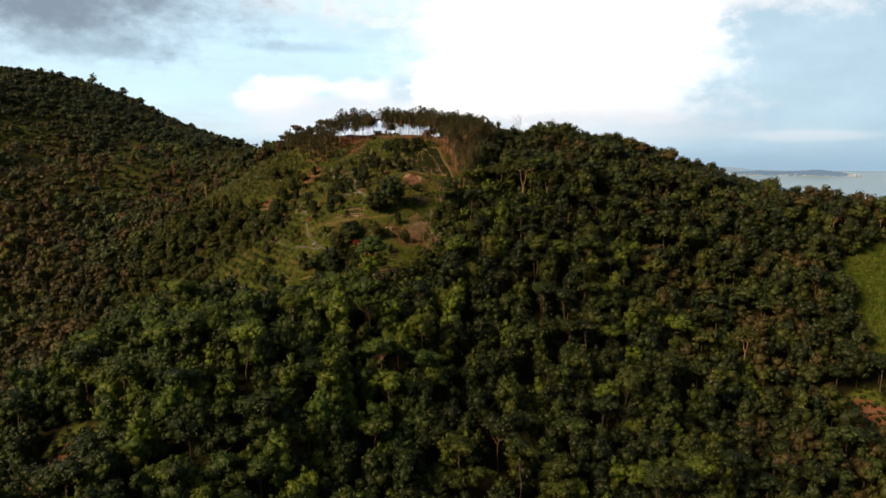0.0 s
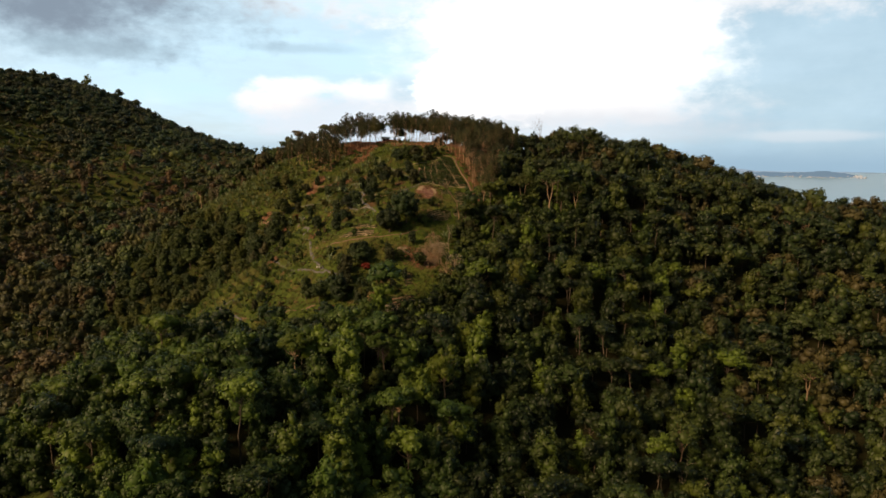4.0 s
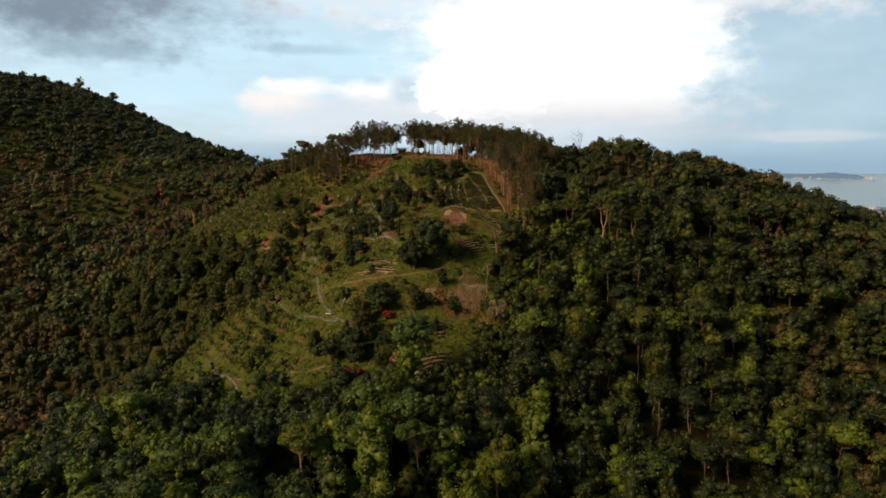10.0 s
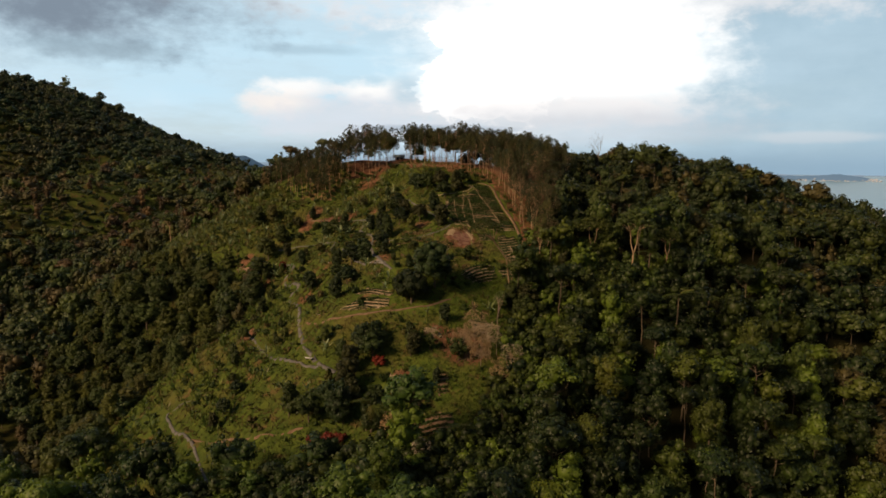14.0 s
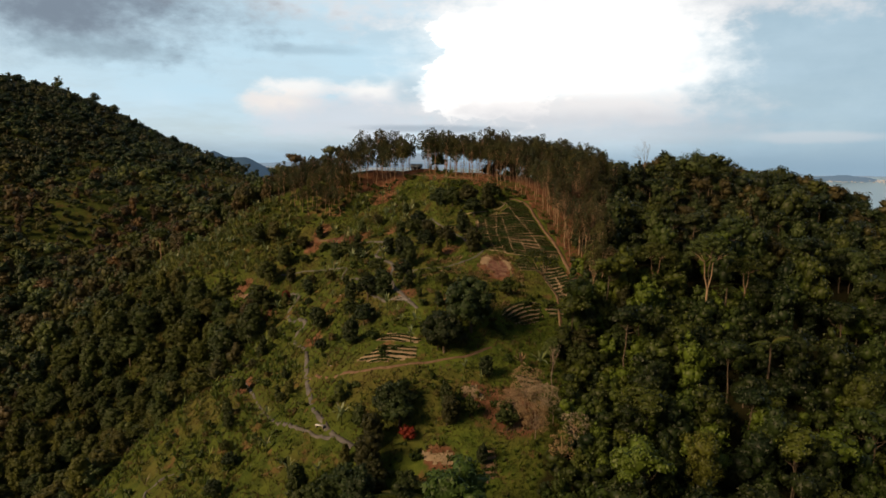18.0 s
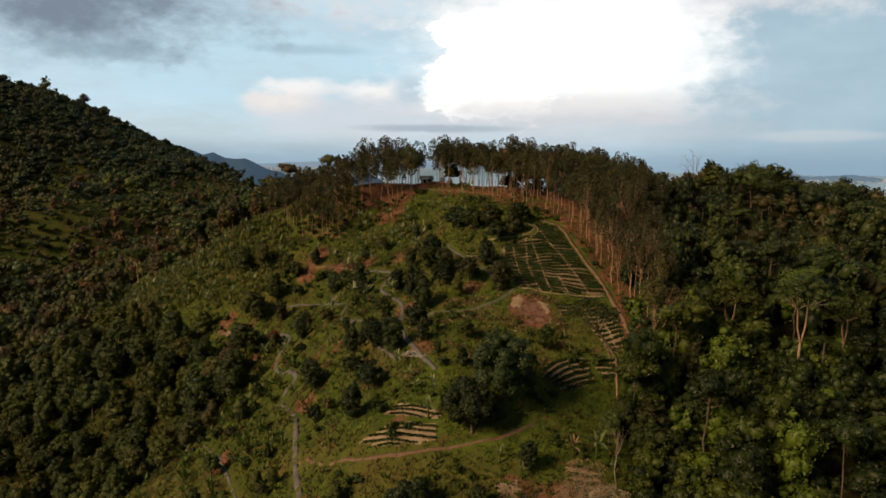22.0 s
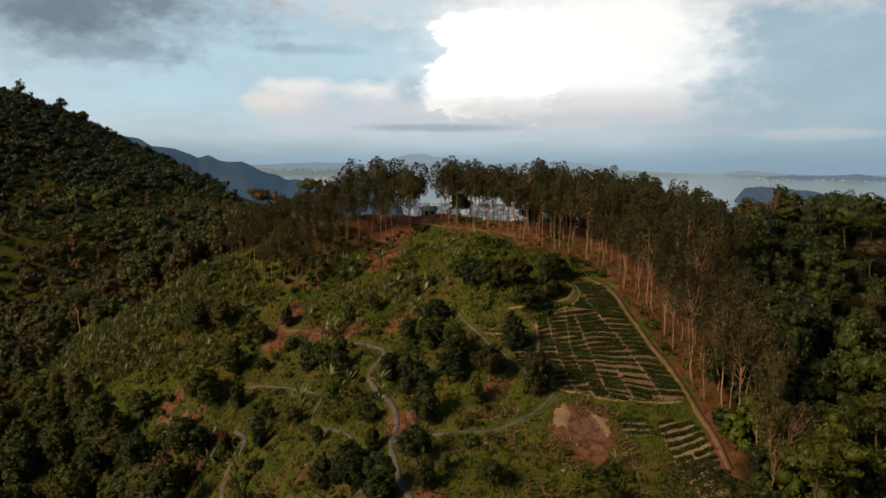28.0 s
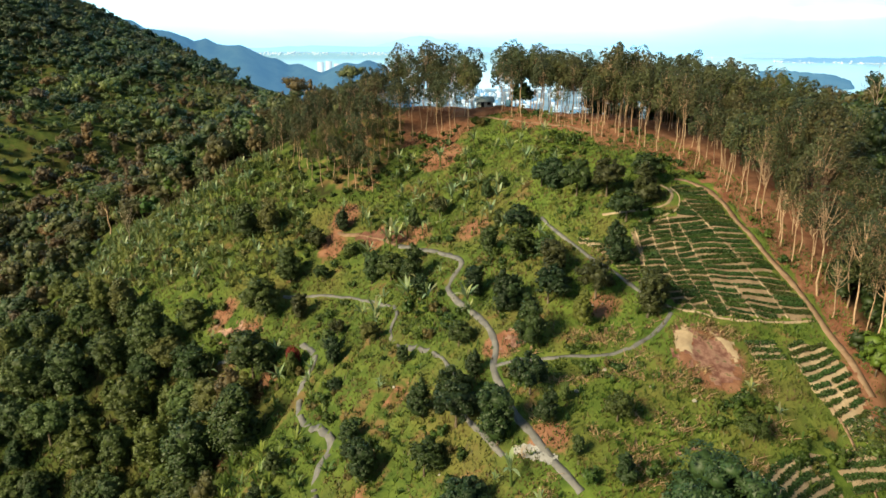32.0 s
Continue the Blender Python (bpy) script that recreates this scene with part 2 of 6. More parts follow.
foliage("fruit_leaves", (0.012, 0.027, 0.008), (0.056, 0.088, 0.018), (0.05, 0.05, 0.012), tint=False, trans=0.1)
foliage("banana_leaves", (0.16, 0.23, 0.09), (0.36, 0.43, 0.22), (0.28, 0.26, 0.14), tint=False, rough=0.4, trans=0.3)
foliage("palm_leaves", (0.05, 0.08, 0.014), (0.13, 0.165, 0.03), (0.13, 0.12, 0.03), tint=False)
foliage("red_leaves", (0.12, 0.018, 0.014), (0.23, 0.036, 0.024), (0.18, 0.035, 0.022), tint=False)
foliage("bed_leaves", (0.026, 0.052, 0.010), (0.062, 0.105, 0.018), (0.06, 0.07, 0.016), tint=False)
foliage("weed_blades", (0.026, 0.046, 0.010), (0.085, 0.115, 0.022), (0.12, 0.09, 0.04), odd_share=0.2, trans=0.2, dry=0.5, size=0.09)
foliage("lawn_blades", (0.052, 0.092, 0.013), (0.150, 0.212, 0.032), (0.17, 0.13, 0.055), odd_share=0.2, trans=0.25, dry=0.7, size=0.11)
foliage("grass_blades", (0.038, 0.064, 0.011), (0.110, 0.152, 0.025), (0.15, 0.115, 0.045), odd_share=0.2, trans=0.25, dry=0.8, size=0.11)


def bark(name, a, b):
    g = material(name)
    p = wpos(g)
    n = g.noise(p, 2.2, 5.0, 0.6)
    n2 = g.noise(p, 11.0, 3.0)
    col = g.mix(g.ramp(n, 0.3, 0.7), a, b)
    col = g.mix(g.math("MULTIPLY", n2, 0.4), col, (a[0] * 0.5, a[1] * 0.5, a[2] * 0.5))
    finish(g, col, 0.85, n2, 0.5, 0.05)


bark("forest_bark", (0.085, 0.065, 0.045), (0.18, 0.145, 0.105))
bark("rubber_bark", (0.28, 0.180, 0.112), (0.47, 0.345, 0.235))
bark("pale_bark", (0.30, 0.20, 0.12), (0.46, 0.34, 0.23))
bark("dead_wood", (0.26, 0.20, 0.15), (0.42, 0.34, 0.26))
foliage("dry_leaves", (0.32, 0.24, 0.14), (0.54, 0.43, 0.28), (0.34, 0.23, 0.12), tint=False)


def ground_material():
    g = material("hill_ground")
    p = wpos(g)
    soil = g.attribute("soil")
    wood = g.attribute("wood")
    n1, n2, n3 = g.noise(p, 0.06, 5.0), g.noise(p, 0.45, 6.0, 0.65), g.noise(p, 3.5, 4.0, 0.6)
    rough = g.mix(g.ramp(n2, 0.32, 0.68), (0.040, 0.068, 0.012), (0.102, 0.138, 0.024))
    lawn = g.mix(g.ramp(n2, 0.32, 0.68), (0.055, 0.092, 0.014), (0.130, 0.176, 0.028))
    grass = g.mix(g.attribute("lawn"), rough, lawn)
    grass = g.mix(g.ramp(n1, 0.45, 0.7, 0.0, 0.6), grass, (0.155, 0.125, 0.040))
    grass = g.mix(g.ramp(g.noise(p, 0.19, 6.0, 0.7), 0.56, 0.66, 0.0, 0.75), grass, (0.165, 0.095, 0.048))
    earth = g.mix(g.ramp(n2, 0.3, 0.7), (0.150, 0.060, 0.038), (0.260, 0.136, 0.086))
    # leaf litter, its colour also darkened to stand for shade below the trees
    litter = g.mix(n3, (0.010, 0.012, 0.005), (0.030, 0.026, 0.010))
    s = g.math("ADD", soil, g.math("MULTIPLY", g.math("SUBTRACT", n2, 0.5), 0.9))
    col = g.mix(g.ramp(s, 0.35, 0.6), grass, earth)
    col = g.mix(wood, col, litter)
    col = g.mix(g.math("MULTIPLY", n3, 0.35), col, (0.03, 0.035, 0.012))
    finish(g, col, 0.95, g.math("ADD", n3, g.math("MULTIPLY", n2, 2.0)), 0.4, 0.25, spec=0.1)


ground_material()


def mottled(name, a, b, scale, rough=0.9, bump=0.4, dist=0.05, spec=0.2, weeds=None):
    g = material(name)
    p = wpos(g)
    n1, n2 = g.noise(p, scale, 5.0, 0.6), g.noise(p, scale * 7, 4.0)
    col = g.mix(g.ramp(n1, 0.3, 0.7), a, b)
    col = g.mix(g.math("MULTIPLY", n2, 0.35), col, (a[0] * 0.55, a[1] * 0.55, a[2] * 0.55))
    if weeds:
        col = g.mix(g.ramp(g.noise(p, 0.9, 5.0, 0.65), 0.55, 0.64, 0.0, 0.8), col, weeds)
    finish(g, col, rough, g.math("ADD", n1, n2), bump, dist, spec=spec)


mottled("path_concrete", (0.10, 0.098, 0.102), (0.18, 0.173, 0.17), 0.5)
mottled("path_earth", (0.16, 0.10, 0.065), (0.25, 0.175, 0.12), 0.7)
mottled("sand", (0.27, 0.20, 0.13), (0.40, 0.32, 0.22), 0.6)
mottled("maroon_earth", (0.07, 0.028, 0.021), (0.17, 0.085, 0.06), 0.5, weeds=(0.06, 0.07, 0.018))
mottled("bed_soil", (0.15, 0.108, 0.068), (0.25, 0.188, 0.125), 0.6)
mottled("slab_concrete", (0.22, 0.215, 0.215), (0.33, 0.32, 0.32), 0.8)
mottled("red_earth", (0.085, 0.034, 0.026), (0.36, 0.235, 0.185), 0.62, weeds=(0.07, 0.085, 0.02))
mottled("dug_earth", (0.11, 0.047, 0.036), (0.33, 0.205, 0.16), 0.9, weeds=(0.06, 0.07, 0.018))
mottled("stone", (0.22, 0.2, 0.18), (0.38, 0.35, 0.31), 1.2)
mottled("roof_white", (0.65, 0.66, 0.68), (0.8, 0.8, 0.8), 0.05, 0.5)
mottled("roof_blue", (0.30, 0.38, 0.46), (0.42, 0.50, 0.56), 0.4, 0.45)
mottled("hut_wall", (0.45, 0.48, 0.50), (0.6, 0.62, 0.62), 0.8)
mottled("water_tank", (0.10, 0.22, 0.36), (0.16, 0.30, 0.45), 0.7, 0.4)
mottled("window_dark", (0.02, 0.022, 0.025), (0.04, 0.04, 0.045), 0.7, 0.2)


def haze_material(name, a, b, haze_glow, scale):
    """Far land seen through sea air: little colour of its own, the air's haze put in as emission."""
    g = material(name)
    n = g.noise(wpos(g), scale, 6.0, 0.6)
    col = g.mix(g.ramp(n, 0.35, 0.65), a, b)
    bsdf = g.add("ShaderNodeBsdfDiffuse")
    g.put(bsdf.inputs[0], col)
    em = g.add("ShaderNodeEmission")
    em.inputs[0].default_value = (*haze_glow, 1)
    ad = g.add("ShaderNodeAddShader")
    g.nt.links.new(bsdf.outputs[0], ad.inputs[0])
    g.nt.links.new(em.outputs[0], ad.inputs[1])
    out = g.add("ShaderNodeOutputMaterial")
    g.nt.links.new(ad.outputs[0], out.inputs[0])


# the third colour of each is aerial haze, painted in as emission
haze_material("far_wood_haze", (0.015, 0.03, 0.03), (0.03, 0.05, 0.045), (0.045, 0.075, 0.12), 0.02)
haze_material("island_wood_haze", (0.015, 0.03, 0.035), (0.03, 0.05, 0.05), (0.060, 0.098, 0.145), 0.012)
haze_material("far_shore_haze", (0.02, 0.03, 0.04), (0.03, 0.04, 0.05), (0.145, 0.215, 0.285), 0.004)
haze_material("far_peak_haze", (0.02, 0.03, 0.04), (0.03, 0.04, 0.05), (0.28, 0.345, 0.42), 0.003)
haze_material("hazy_shore", (0.02, 0.03, 0.04), (0.03, 0.04, 0.05), (0.255, 0.335, 0.42), 0.004)
haze_material("peak_haze", (0.02, 0.03, 0.04), (0.03, 0.04, 0.05), (0.31, 0.385, 0.46), 0.003)
haze_material("city_white_haze", (0.28, 0.28, 0.28), (0.4, 0.4, 0.4), (0.14, 0.17, 0.20), 0.01)
haze_material("plain_land_haze", (0.05, 0.06, 0.05), (0.13, 0.13, 0.12), (0.09, 0.12, 0.145), 0.01)


def sea_material():
    g = material("sea_water")
    n = g.noise(wpos(g), 0.02, 4.0)
    col = g.mix(n, (0.20, 0.37, 0.56), (0.27, 0.44, 0.62))
    finish(g, col, 0.28, g.noise(wpos(g), 0.15, 3.0), 0.15, 1.0, spec=0.5)


sea_material()

# ---- the land: ridges, spurs and valley floors ----
LINES = dict(
    spur=((-24, 402, 20), (2, 366, 14.5), (0, 345, 9), (-6, 322, -1), (-3, 306, -9), (-12, 280, -20), (-17, 261, -30), (-10, 230, -45), (-14, 206, -53), (-15, 160, -79), (-10, 110, -100)),
    west_spur=((-30, 400, 18), (-40, 391, 10), (-58, 385, 3.5), (-55, 359, -10.5), (-45, 342, -9), (-31, 318, -7), (-26, 303, -9), (-36, 283, -20.5), (-39, 267, -31), (-50, 242, -46), (-38, 202, -50), (-45, 172, -58), (-50, 146, -73), (-60, 100, -95)),
    west_edge=((-66, 347, -19), (-56, 328, -19), (-52, 318, -20), (-51, 304, -24.5), (-52, 288, -29)),
    shoulder=((-67, 388, 2.5), (-80, 396, 4.5), (-87, 400, 4.5), (-92, 403, 2), (-99, 406, -2), (-110, 411, -8.5), (-122, 416, -14.5), (-134, 420, -20), (-150, 410, -33), (-158, 380, -50), (-165, 318, -70)),
    shoulder_low=((-118, 398, -17), (-128, 386, -26), (-140, 368, -42)),
    gully=((-80, 341, -35), (-89, 330, -48), (-101, 320, -58), (-117, 309, -68)),
    flank=((-74, 318, -33.5), (-84, 310, -40.5), (-93, 303, -47.5), (-104, 261, -63), (-108, 233, -68), (-90, 200, -59), (-85, 164, -72), (-90, 110, -97)),
    valley=((-172, 352, -62), (-152, 295, -75), (-160, 240, -86), (-170, 180, -100), (-170, 90, -118)),
    mountain_ridge=((-149, 691, 4), (-230, 800, 17), (-330, 900, 42), (-397, 930, 62), (-425, 884, 90), (-480, 840, 100), (-560, 800, 106), (-700, 760, 122)),
    mountain_foot=((-150, 540, -14), (-168, 582, -6), (-206, 494, -29), (-259, 501, -14), (-230, 420, -48), (-250, 340, -62), (-300, 250, -75), (-320, 100, -100)),
    mountain_side=((-228, 648, 13), (-237, 549, 3), (-283, 580, -10), (-380, 520, 5), (-480, 420, 5), (-560, 250, -20)),
    saddle=((-45, 408, 19.5), (-60, 408, 16.5), (-76, 420, 12), (-96, 450, 6), (-112, 520, 2), (-128, 620, 2), (-149, 691, 4)),
    east_ridge=((-24, 402, 20), (12, 392, 17.2), (45, 374, 13), (72, 382, 14), (120, 405, 6), (145, 380, -8), (178, 356, -20), (215, 352, -24), (260, 358, -27), (330, 360, -38)),
    east_face=((31, 332, -1), (43, 298, -14), (30, 286, -27), (28, 255, -37), (28, 221, -62), (19, 188, -79), (20, 140, -98)),
    east_face_mid=((57, 354, 5), (70, 322, -9), (53, 283, -27), (66, 244, -57), (60, 184, -84), (60, 130, -104)),
    east_face_low=((102, 306, -27), (104, 281, -51), (101, 245, -67), (94, 199, -90), (95, 140, -110)),
    meadow=((207, 322, -35), (177, 275, -55), (157, 229, -83), (160, 170, -105)),
    back=((-24, 430, 8), (10, 480, -18), (60, 600, -75), (80, 760, -112)),
    back_east=((120, 460, -6), (210, 440, -48), (300, 500, -95), (350, 700, -116)),
    near_floor=((-150, 20, -122), (0, 10, -118), (150, 30, -122), (300, 120, -118), (330, 250, -80)),
    far_floor=((-60, 900, -70), (-200, 1100, -60), (-420, 1150, 0), (-800, 1050, 50), (-850, 600, 90), (-800, 300, 20), (-700, 0, -60), (-300, -150, -120), (300, -150, -122), (600, 200, -122), (600, 700, -122), (200, 1100, -122)),
)


def sample_lines(step=16.0):
    out = []
    for line in LINES.values():
        for a, b in zip(line[:-1], line[1:]):
            a, b = np.array(a, float), np.array(b, float)
            k = max(1, int(np.hypot(*(b - a)[:2]) / (step if np.hypot(*(a[:2] - (0, 300))) < 300 else 60)))
            out += [a + (b - a) * i / k for i in range(k)]
        out.append(np.array(line[-1], float))
    return np.array(out)


def spline_surface(P, lam=4.0):
    """A thin plate laid over the lines of the land."""
    S = 100.0
    X = P[:, :2] / S
    r2 = ((X[:, None] - X[None]) ** 2).sum(-1)
    K = np.where(r2 > 0, r2 * np.log(r2 + 1e-12), 0) + lam * 0.004 * np.eye(len(X))
    Q = np.c_[np.ones(len(X)), X]
    A = np.block([[K, Q], [Q.T, np.zeros((3, 3))]])
    w = np.linalg.solve(A, np.r_[P[:, 2], 0, 0, 0])

    def at(x, y):
        out = np.empty(x.size)
        q = np.c_[x.ravel(), y.ravel()] / S
        for i in range(0, len(q), 4000):
            c = q[i:i + 4000]
            r2 = ((c[:, None] - X[None]) ** 2).sum(-1)
            out[i:i + 4000] = (r2 * np.log(r2 + 1e-12)) @ w[:-3] + w[-3] + c @ w[-2:]
        return out.reshape(x.shape)
    return at


def axis(*pieces):
    return np.unique(np.round(np.concatenate([np.arange(a, b, s) for a, b, s in pieces]), 3))


GX = axis((-5000, -900, 400), (-900, -340, 28), (-340, -130, 7), (-130, 60, 1.6), (60, 220, 4), (220, 700, 24), (700, 5001, 400))
GY = axis((-5000, -200, 400), (-200, 130, 15), (130, 235, 5), (235, 412, 1.6), (412, 700, 8), (700, 1200, 25), (1200, 5001, 200))


def ripple(x, y):
    """Small lumps and dips of the soil."""
    return (0.5 * np.sin(x * 0.21 + 1.3 * np.sin(y * 0.13)) * np.sin(y * 0.19 + 0.7) + 0.22 * np.sin(x * 0.63 + y * 0.31) * np.sin(y * 0.71 - x * 0.2)
            + 0.1 * np.sin(x * 1.7 + 2 * np.sin(y * 0.9)) * np.sin(y * 1.9))


def land_grid():
    x, y = np.meshgrid(GX, GY)
    P = sample_lines()
    z = spline_surface(P)(np.clip(x, -900, 700), np.clip(y, -200, 1200))
    r = np.maximum(np.maximum(-900 - x, x - 500) / 300, np.maximum(-200 - y, y - 950) / 250)
    k = np.clip(r, 0, 1)
    k = k * k * (3 - 2 * k)
    z = z * (1 - k) + -122 * k
    z = np.maximum(z, -124)
    z = z + ripple(x, y) * (1 - k)
    # old planting terraces cut along the slope of the western spur and orchard
    m = np.clip((-34 - x) / 8, 0, 1) * np.clip((x + 150) / 15, 0, 1) * np.clip((y - 238) / 10, 0, 1) * np.clip((352 - y) / 15, 0, 1)
    z = z + m * 0.7 * np.sin(z * 2 * np.pi / 2.1)
    # broader garden terraces across the valley
    far = np.clip((-110 - x) / 30, 0, 1) * np.clip((y - 400) / 40, 0, 1) * np.clip((690 - y) / 40, 0, 1)
    return z + far * 1.2 * np.sin(z * 2 * np.pi / 5.0)


GZ = land_grid()


def height(x, y):
    x, y = np.asarray(x, float), np.asarray(y, float)
    i = np.clip(np.searchsorted(GX, x) - 1, 0, len(GX) - 2)
    j = np.clip(np.searchsorted(GY, y) - 1, 0, len(GY) - 2)
    fx = (x - GX[i]) / (GX[i + 1] - GX[i])
    fy = (y - GY[j]) / (GY[j + 1] - GY[j])
    return (GZ[j, i] * (1 - fx) + GZ[j, i + 1] * fx) * (1 - fy) + (GZ[j + 1, i] * (1 - fx) + GZ[j + 1, i + 1] * fx) * fy


def inside(poly, x, y):
    x, y = np.asarray(x, float), np.asarray(y, float)
    c = np.zeros(x.shape, bool)
    for (x0, y0), (x1, y1) in zip(poly, poly[1:] + poly[:1]):
        hit = ((y0 > y) != (y1 > y)) & (x < (x1 - x0) * (y - y0) / (y1 - y0 + 1e-9) + x0)
        c ^= hit
    return c


def near_line(line, x, y):
    """Distance in plan from a line of points."""
    best = np.full(np.shape(x), 1e9)
    for a, b in zip(line[:-1], line[1:]):
        ax, ay, bx, by = a[0], a[1], b[0], b[1]
        t = np.clip(((x - ax) * (bx - ax) + (y - ay) * (by - ay)) / ((bx - ax) ** 2 + (by - ay) ** 2 + 1e-9), 0, 1)
        best = np.minimum(best, np.hypot(x - ax - t * (bx - ax), y - ay - t * (by - ay)))
    return best


CLEARING = [(-20, 398), (5, 374), (14, 355), (20, 330), (18, 315), (14, 302), (9, 286), (5, 270), (0, 258), (-4, 245), (-16, 239), (-40, 237), (-62, 240), (-80, 246), (-93, 264), (-98, 286), (-92, 302), (-83, 310), (-74, 320),
            (-71, 333), (-78, 345), (-92, 362), (-112, 378), (-132, 396), (-139, 418), (-122, 421), (-110, 417), (-90, 409), (-75, 400), (-66, 384), (-55, 386), (-45, 396)]
MEADOW = [(178, 200), (225, 200), (270, 322), (218, 326), (186, 305), (172, 255)]
# end of the land's numbers


# ---- builders ----
def mesh_of(name, verts, faces, mats, slots=None, **point_values):
    """One mesh from arrays; faces is an array of quads or triangles, or a list of such arrays."""
    me = bpy.data.meshes.new(name)
    if isinstance(faces, np.ndarray):
        faces = [faces]
    verts = np.asarray(verts, np.float32)
    sizes = np.concatenate([np.full(len(f), f.shape[1], np.int32) for f in faces])
    loops = np.concatenate([f.ravel() for f in faces]).astype(np.int32)
    me.vertices.add(len(verts))
    me.vertices.foreach_set("co", verts.ravel())
    me.loops.add(len(loops))
    me.loops.foreach_set("vertex_index", loops)
    me.polygons.add(len(sizes))
    me.polygons.foreach_set("loop_start", np.concatenate([[0], np.cumsum(sizes)[:-1]]).astype(np.int32))
    if slots is not None:
        me.polygons.foreach_set("material_index", slots.astype(np.int32))
    for m in mats:
        me.materials.append(MATS[m])
    for key, val in point_values.items():
        at = me.attributes.new(key, "FLOAT", "POINT")
        at.data.foreach_set("value", np.asarray(val, np.float32))
    me.update(calc_edges=True)
    return me


def smooth(me):
    me.polygons.foreach_set("use_smooth", np.ones(len(me.polygons), bool))
    return me


def part_of(name, me, parent, label=""):
    ob = new(name, me)
    ob.parent = parent
    if label:
        tagged(ob, label)
    return ob


def tube(points, radii, sides=6):
    """A tapering round limb through points."""
    pts = np.asarray(points, float)
    d = np.gradient(pts, axis=0)
    d /= np.linalg.norm(d, axis=1)[:, None] + 1e-9
    ref = np.array([0.0, 0, 1]) if abs(d[0][2]) < 0.8 else np.array([1.0, 0, 0])
    s = np.cross(d, ref)
    s /= np.linalg.norm(s, axis=1)[:, None] + 1e-9
    t = np.cross(d, s)
    a = np.arange(sides) / sides * 2 * np.pi
    v = pts[:, None] + np.asarray(radii)[:, None, None] * (np.cos(a)[None, :, None] * s[:, None] + np.sin(a)[None, :, None] * t[:, None])
    n = len(pts)
    i, j = np.meshgrid(np.arange(n - 1), np.arange(sides), indexing="ij")
    f = np.stack([i * sides + j, i * sides + (j + 1) % sides, (i + 1) * sides + (j + 1) % sides, (i + 1) * sides + j], -1).reshape(-1, 4)
    return v.reshape(-1, 3), f


def merge(pieces):
    """Joins (verts, faces) pairs that have the same number of corners a face."""
    vs, fs, k = [], [], 0
    for v, f in pieces:
        vs.append(v)
        fs.append(f + k)
        k += len(v)
    return np.concatenate(vs), np.concatenate(fs)


def ball():
    bm = bmesh.new()
    bmesh.ops.create_icosphere(bm, subdivisions=1, radius=1.0)
    out = np.array([tuple(v.co) for v in bm.verts]), np.array([[v.index for v in f.verts] for f in bm.faces])
    bm.free()
    return out


ICO_V, ICO_F = ball()


def lumps(d, ph):
    """Uneven swelling of a lobe, by direction."""
    return 1.0 + 0.13 * np.sin(4.3 * d[..., 0] + ph[..., 0]) + 0.13 * np.sin(4.7 * d[..., 1] + ph[..., 1]) + 0.12 * np.sin(6.9 * d[..., 2] + ph[..., 2] + 2.0 * d[..., 0])


def leaves(rng, lobes, count, size, loose=0.35, core=0.0, flat=0.74):
    """Small leaf sprays over the open upper sides of flattened lobes (x, y, z, radius, outward x, y, z), none inside another lobe."""
    lobes = np.asarray(lobes, float)
    squash = np.array([1.0, 1.0, flat])
    phase = rng.uniform(0, 6.283, (len(lobes), 3))
    area = lobes[:, 3] ** 1.8
    tries = int(count * 3.0)
    pick = rng.choice(len(lobes), tries, p=area / area.sum())
    L = lobes[pick]
    d = rng.normal(size=(tries, 3)) * 0.8 + L[:, 4:7] * 0.8 + (0, 0, 0.3)
    d /= np.linalg.norm(d, axis=1)[:, None]
    p = L[:, :3] + d * squash * (L[:, 3] * lumps(d, phase[pick]) * rng.uniform(0.86, 1.10, tries))[:, None]
    near = np.linalg.norm((p[:, None] - lobes[None, :, :3]) / squash, axis=2) / lobes[None, :, 3]
    keep = np.flatnonzero(near.min(1) > 0.80)[:count]
    p, d, count = p[keep], d[keep], len(keep)
    nrm = d / squash + rng.normal(size=(count, 3)) * loose
    nrm[:, 2] += 0.2
    nrm /= np.linalg.norm(nrm, axis=1)[:, None]
    t = np.cross(nrm, rng.normal(size=(count, 3)))
    t /= np.linalg.norm(t, axis=1)[:, None]
    b = np.cross(nrm, t)
    s = size * (0.55 + 0.9 * rng.random(count))[:, None]
    v = np.stack([p - t * s - b * s * 0.5, p + t * s * 0.15 + b * s * 0.7 - nrm * s * 0.15, p + t * s * 1.1 - b * s * 0.35 - nrm * s * 0.3], 1)
    v, f = v.reshape(-1, 3), np.arange(count * 3).reshape(-1, 3)
    if core:
        # the dense inside of each lobe
        r = lobes[:, None, 3] * core * lumps(np.broadcast_to(ICO_V[None], (len(lobes), 12, 3)), phase[:, None]) * rng.uniform(0.85, 1.08, (len(lobes), 12))
        cv = lobes[:, None, :3] + ICO_V[None] * squash * r[..., None]
        cf = ICO_F[None] + (np.arange(len(lobes)) * 12)[:, None, None] + len(v)
        v, f = np.concatenate([v, cv.reshape(-1, 3)]), np.concatenate([f, cf.reshape(-1, 3)])
    return v, f


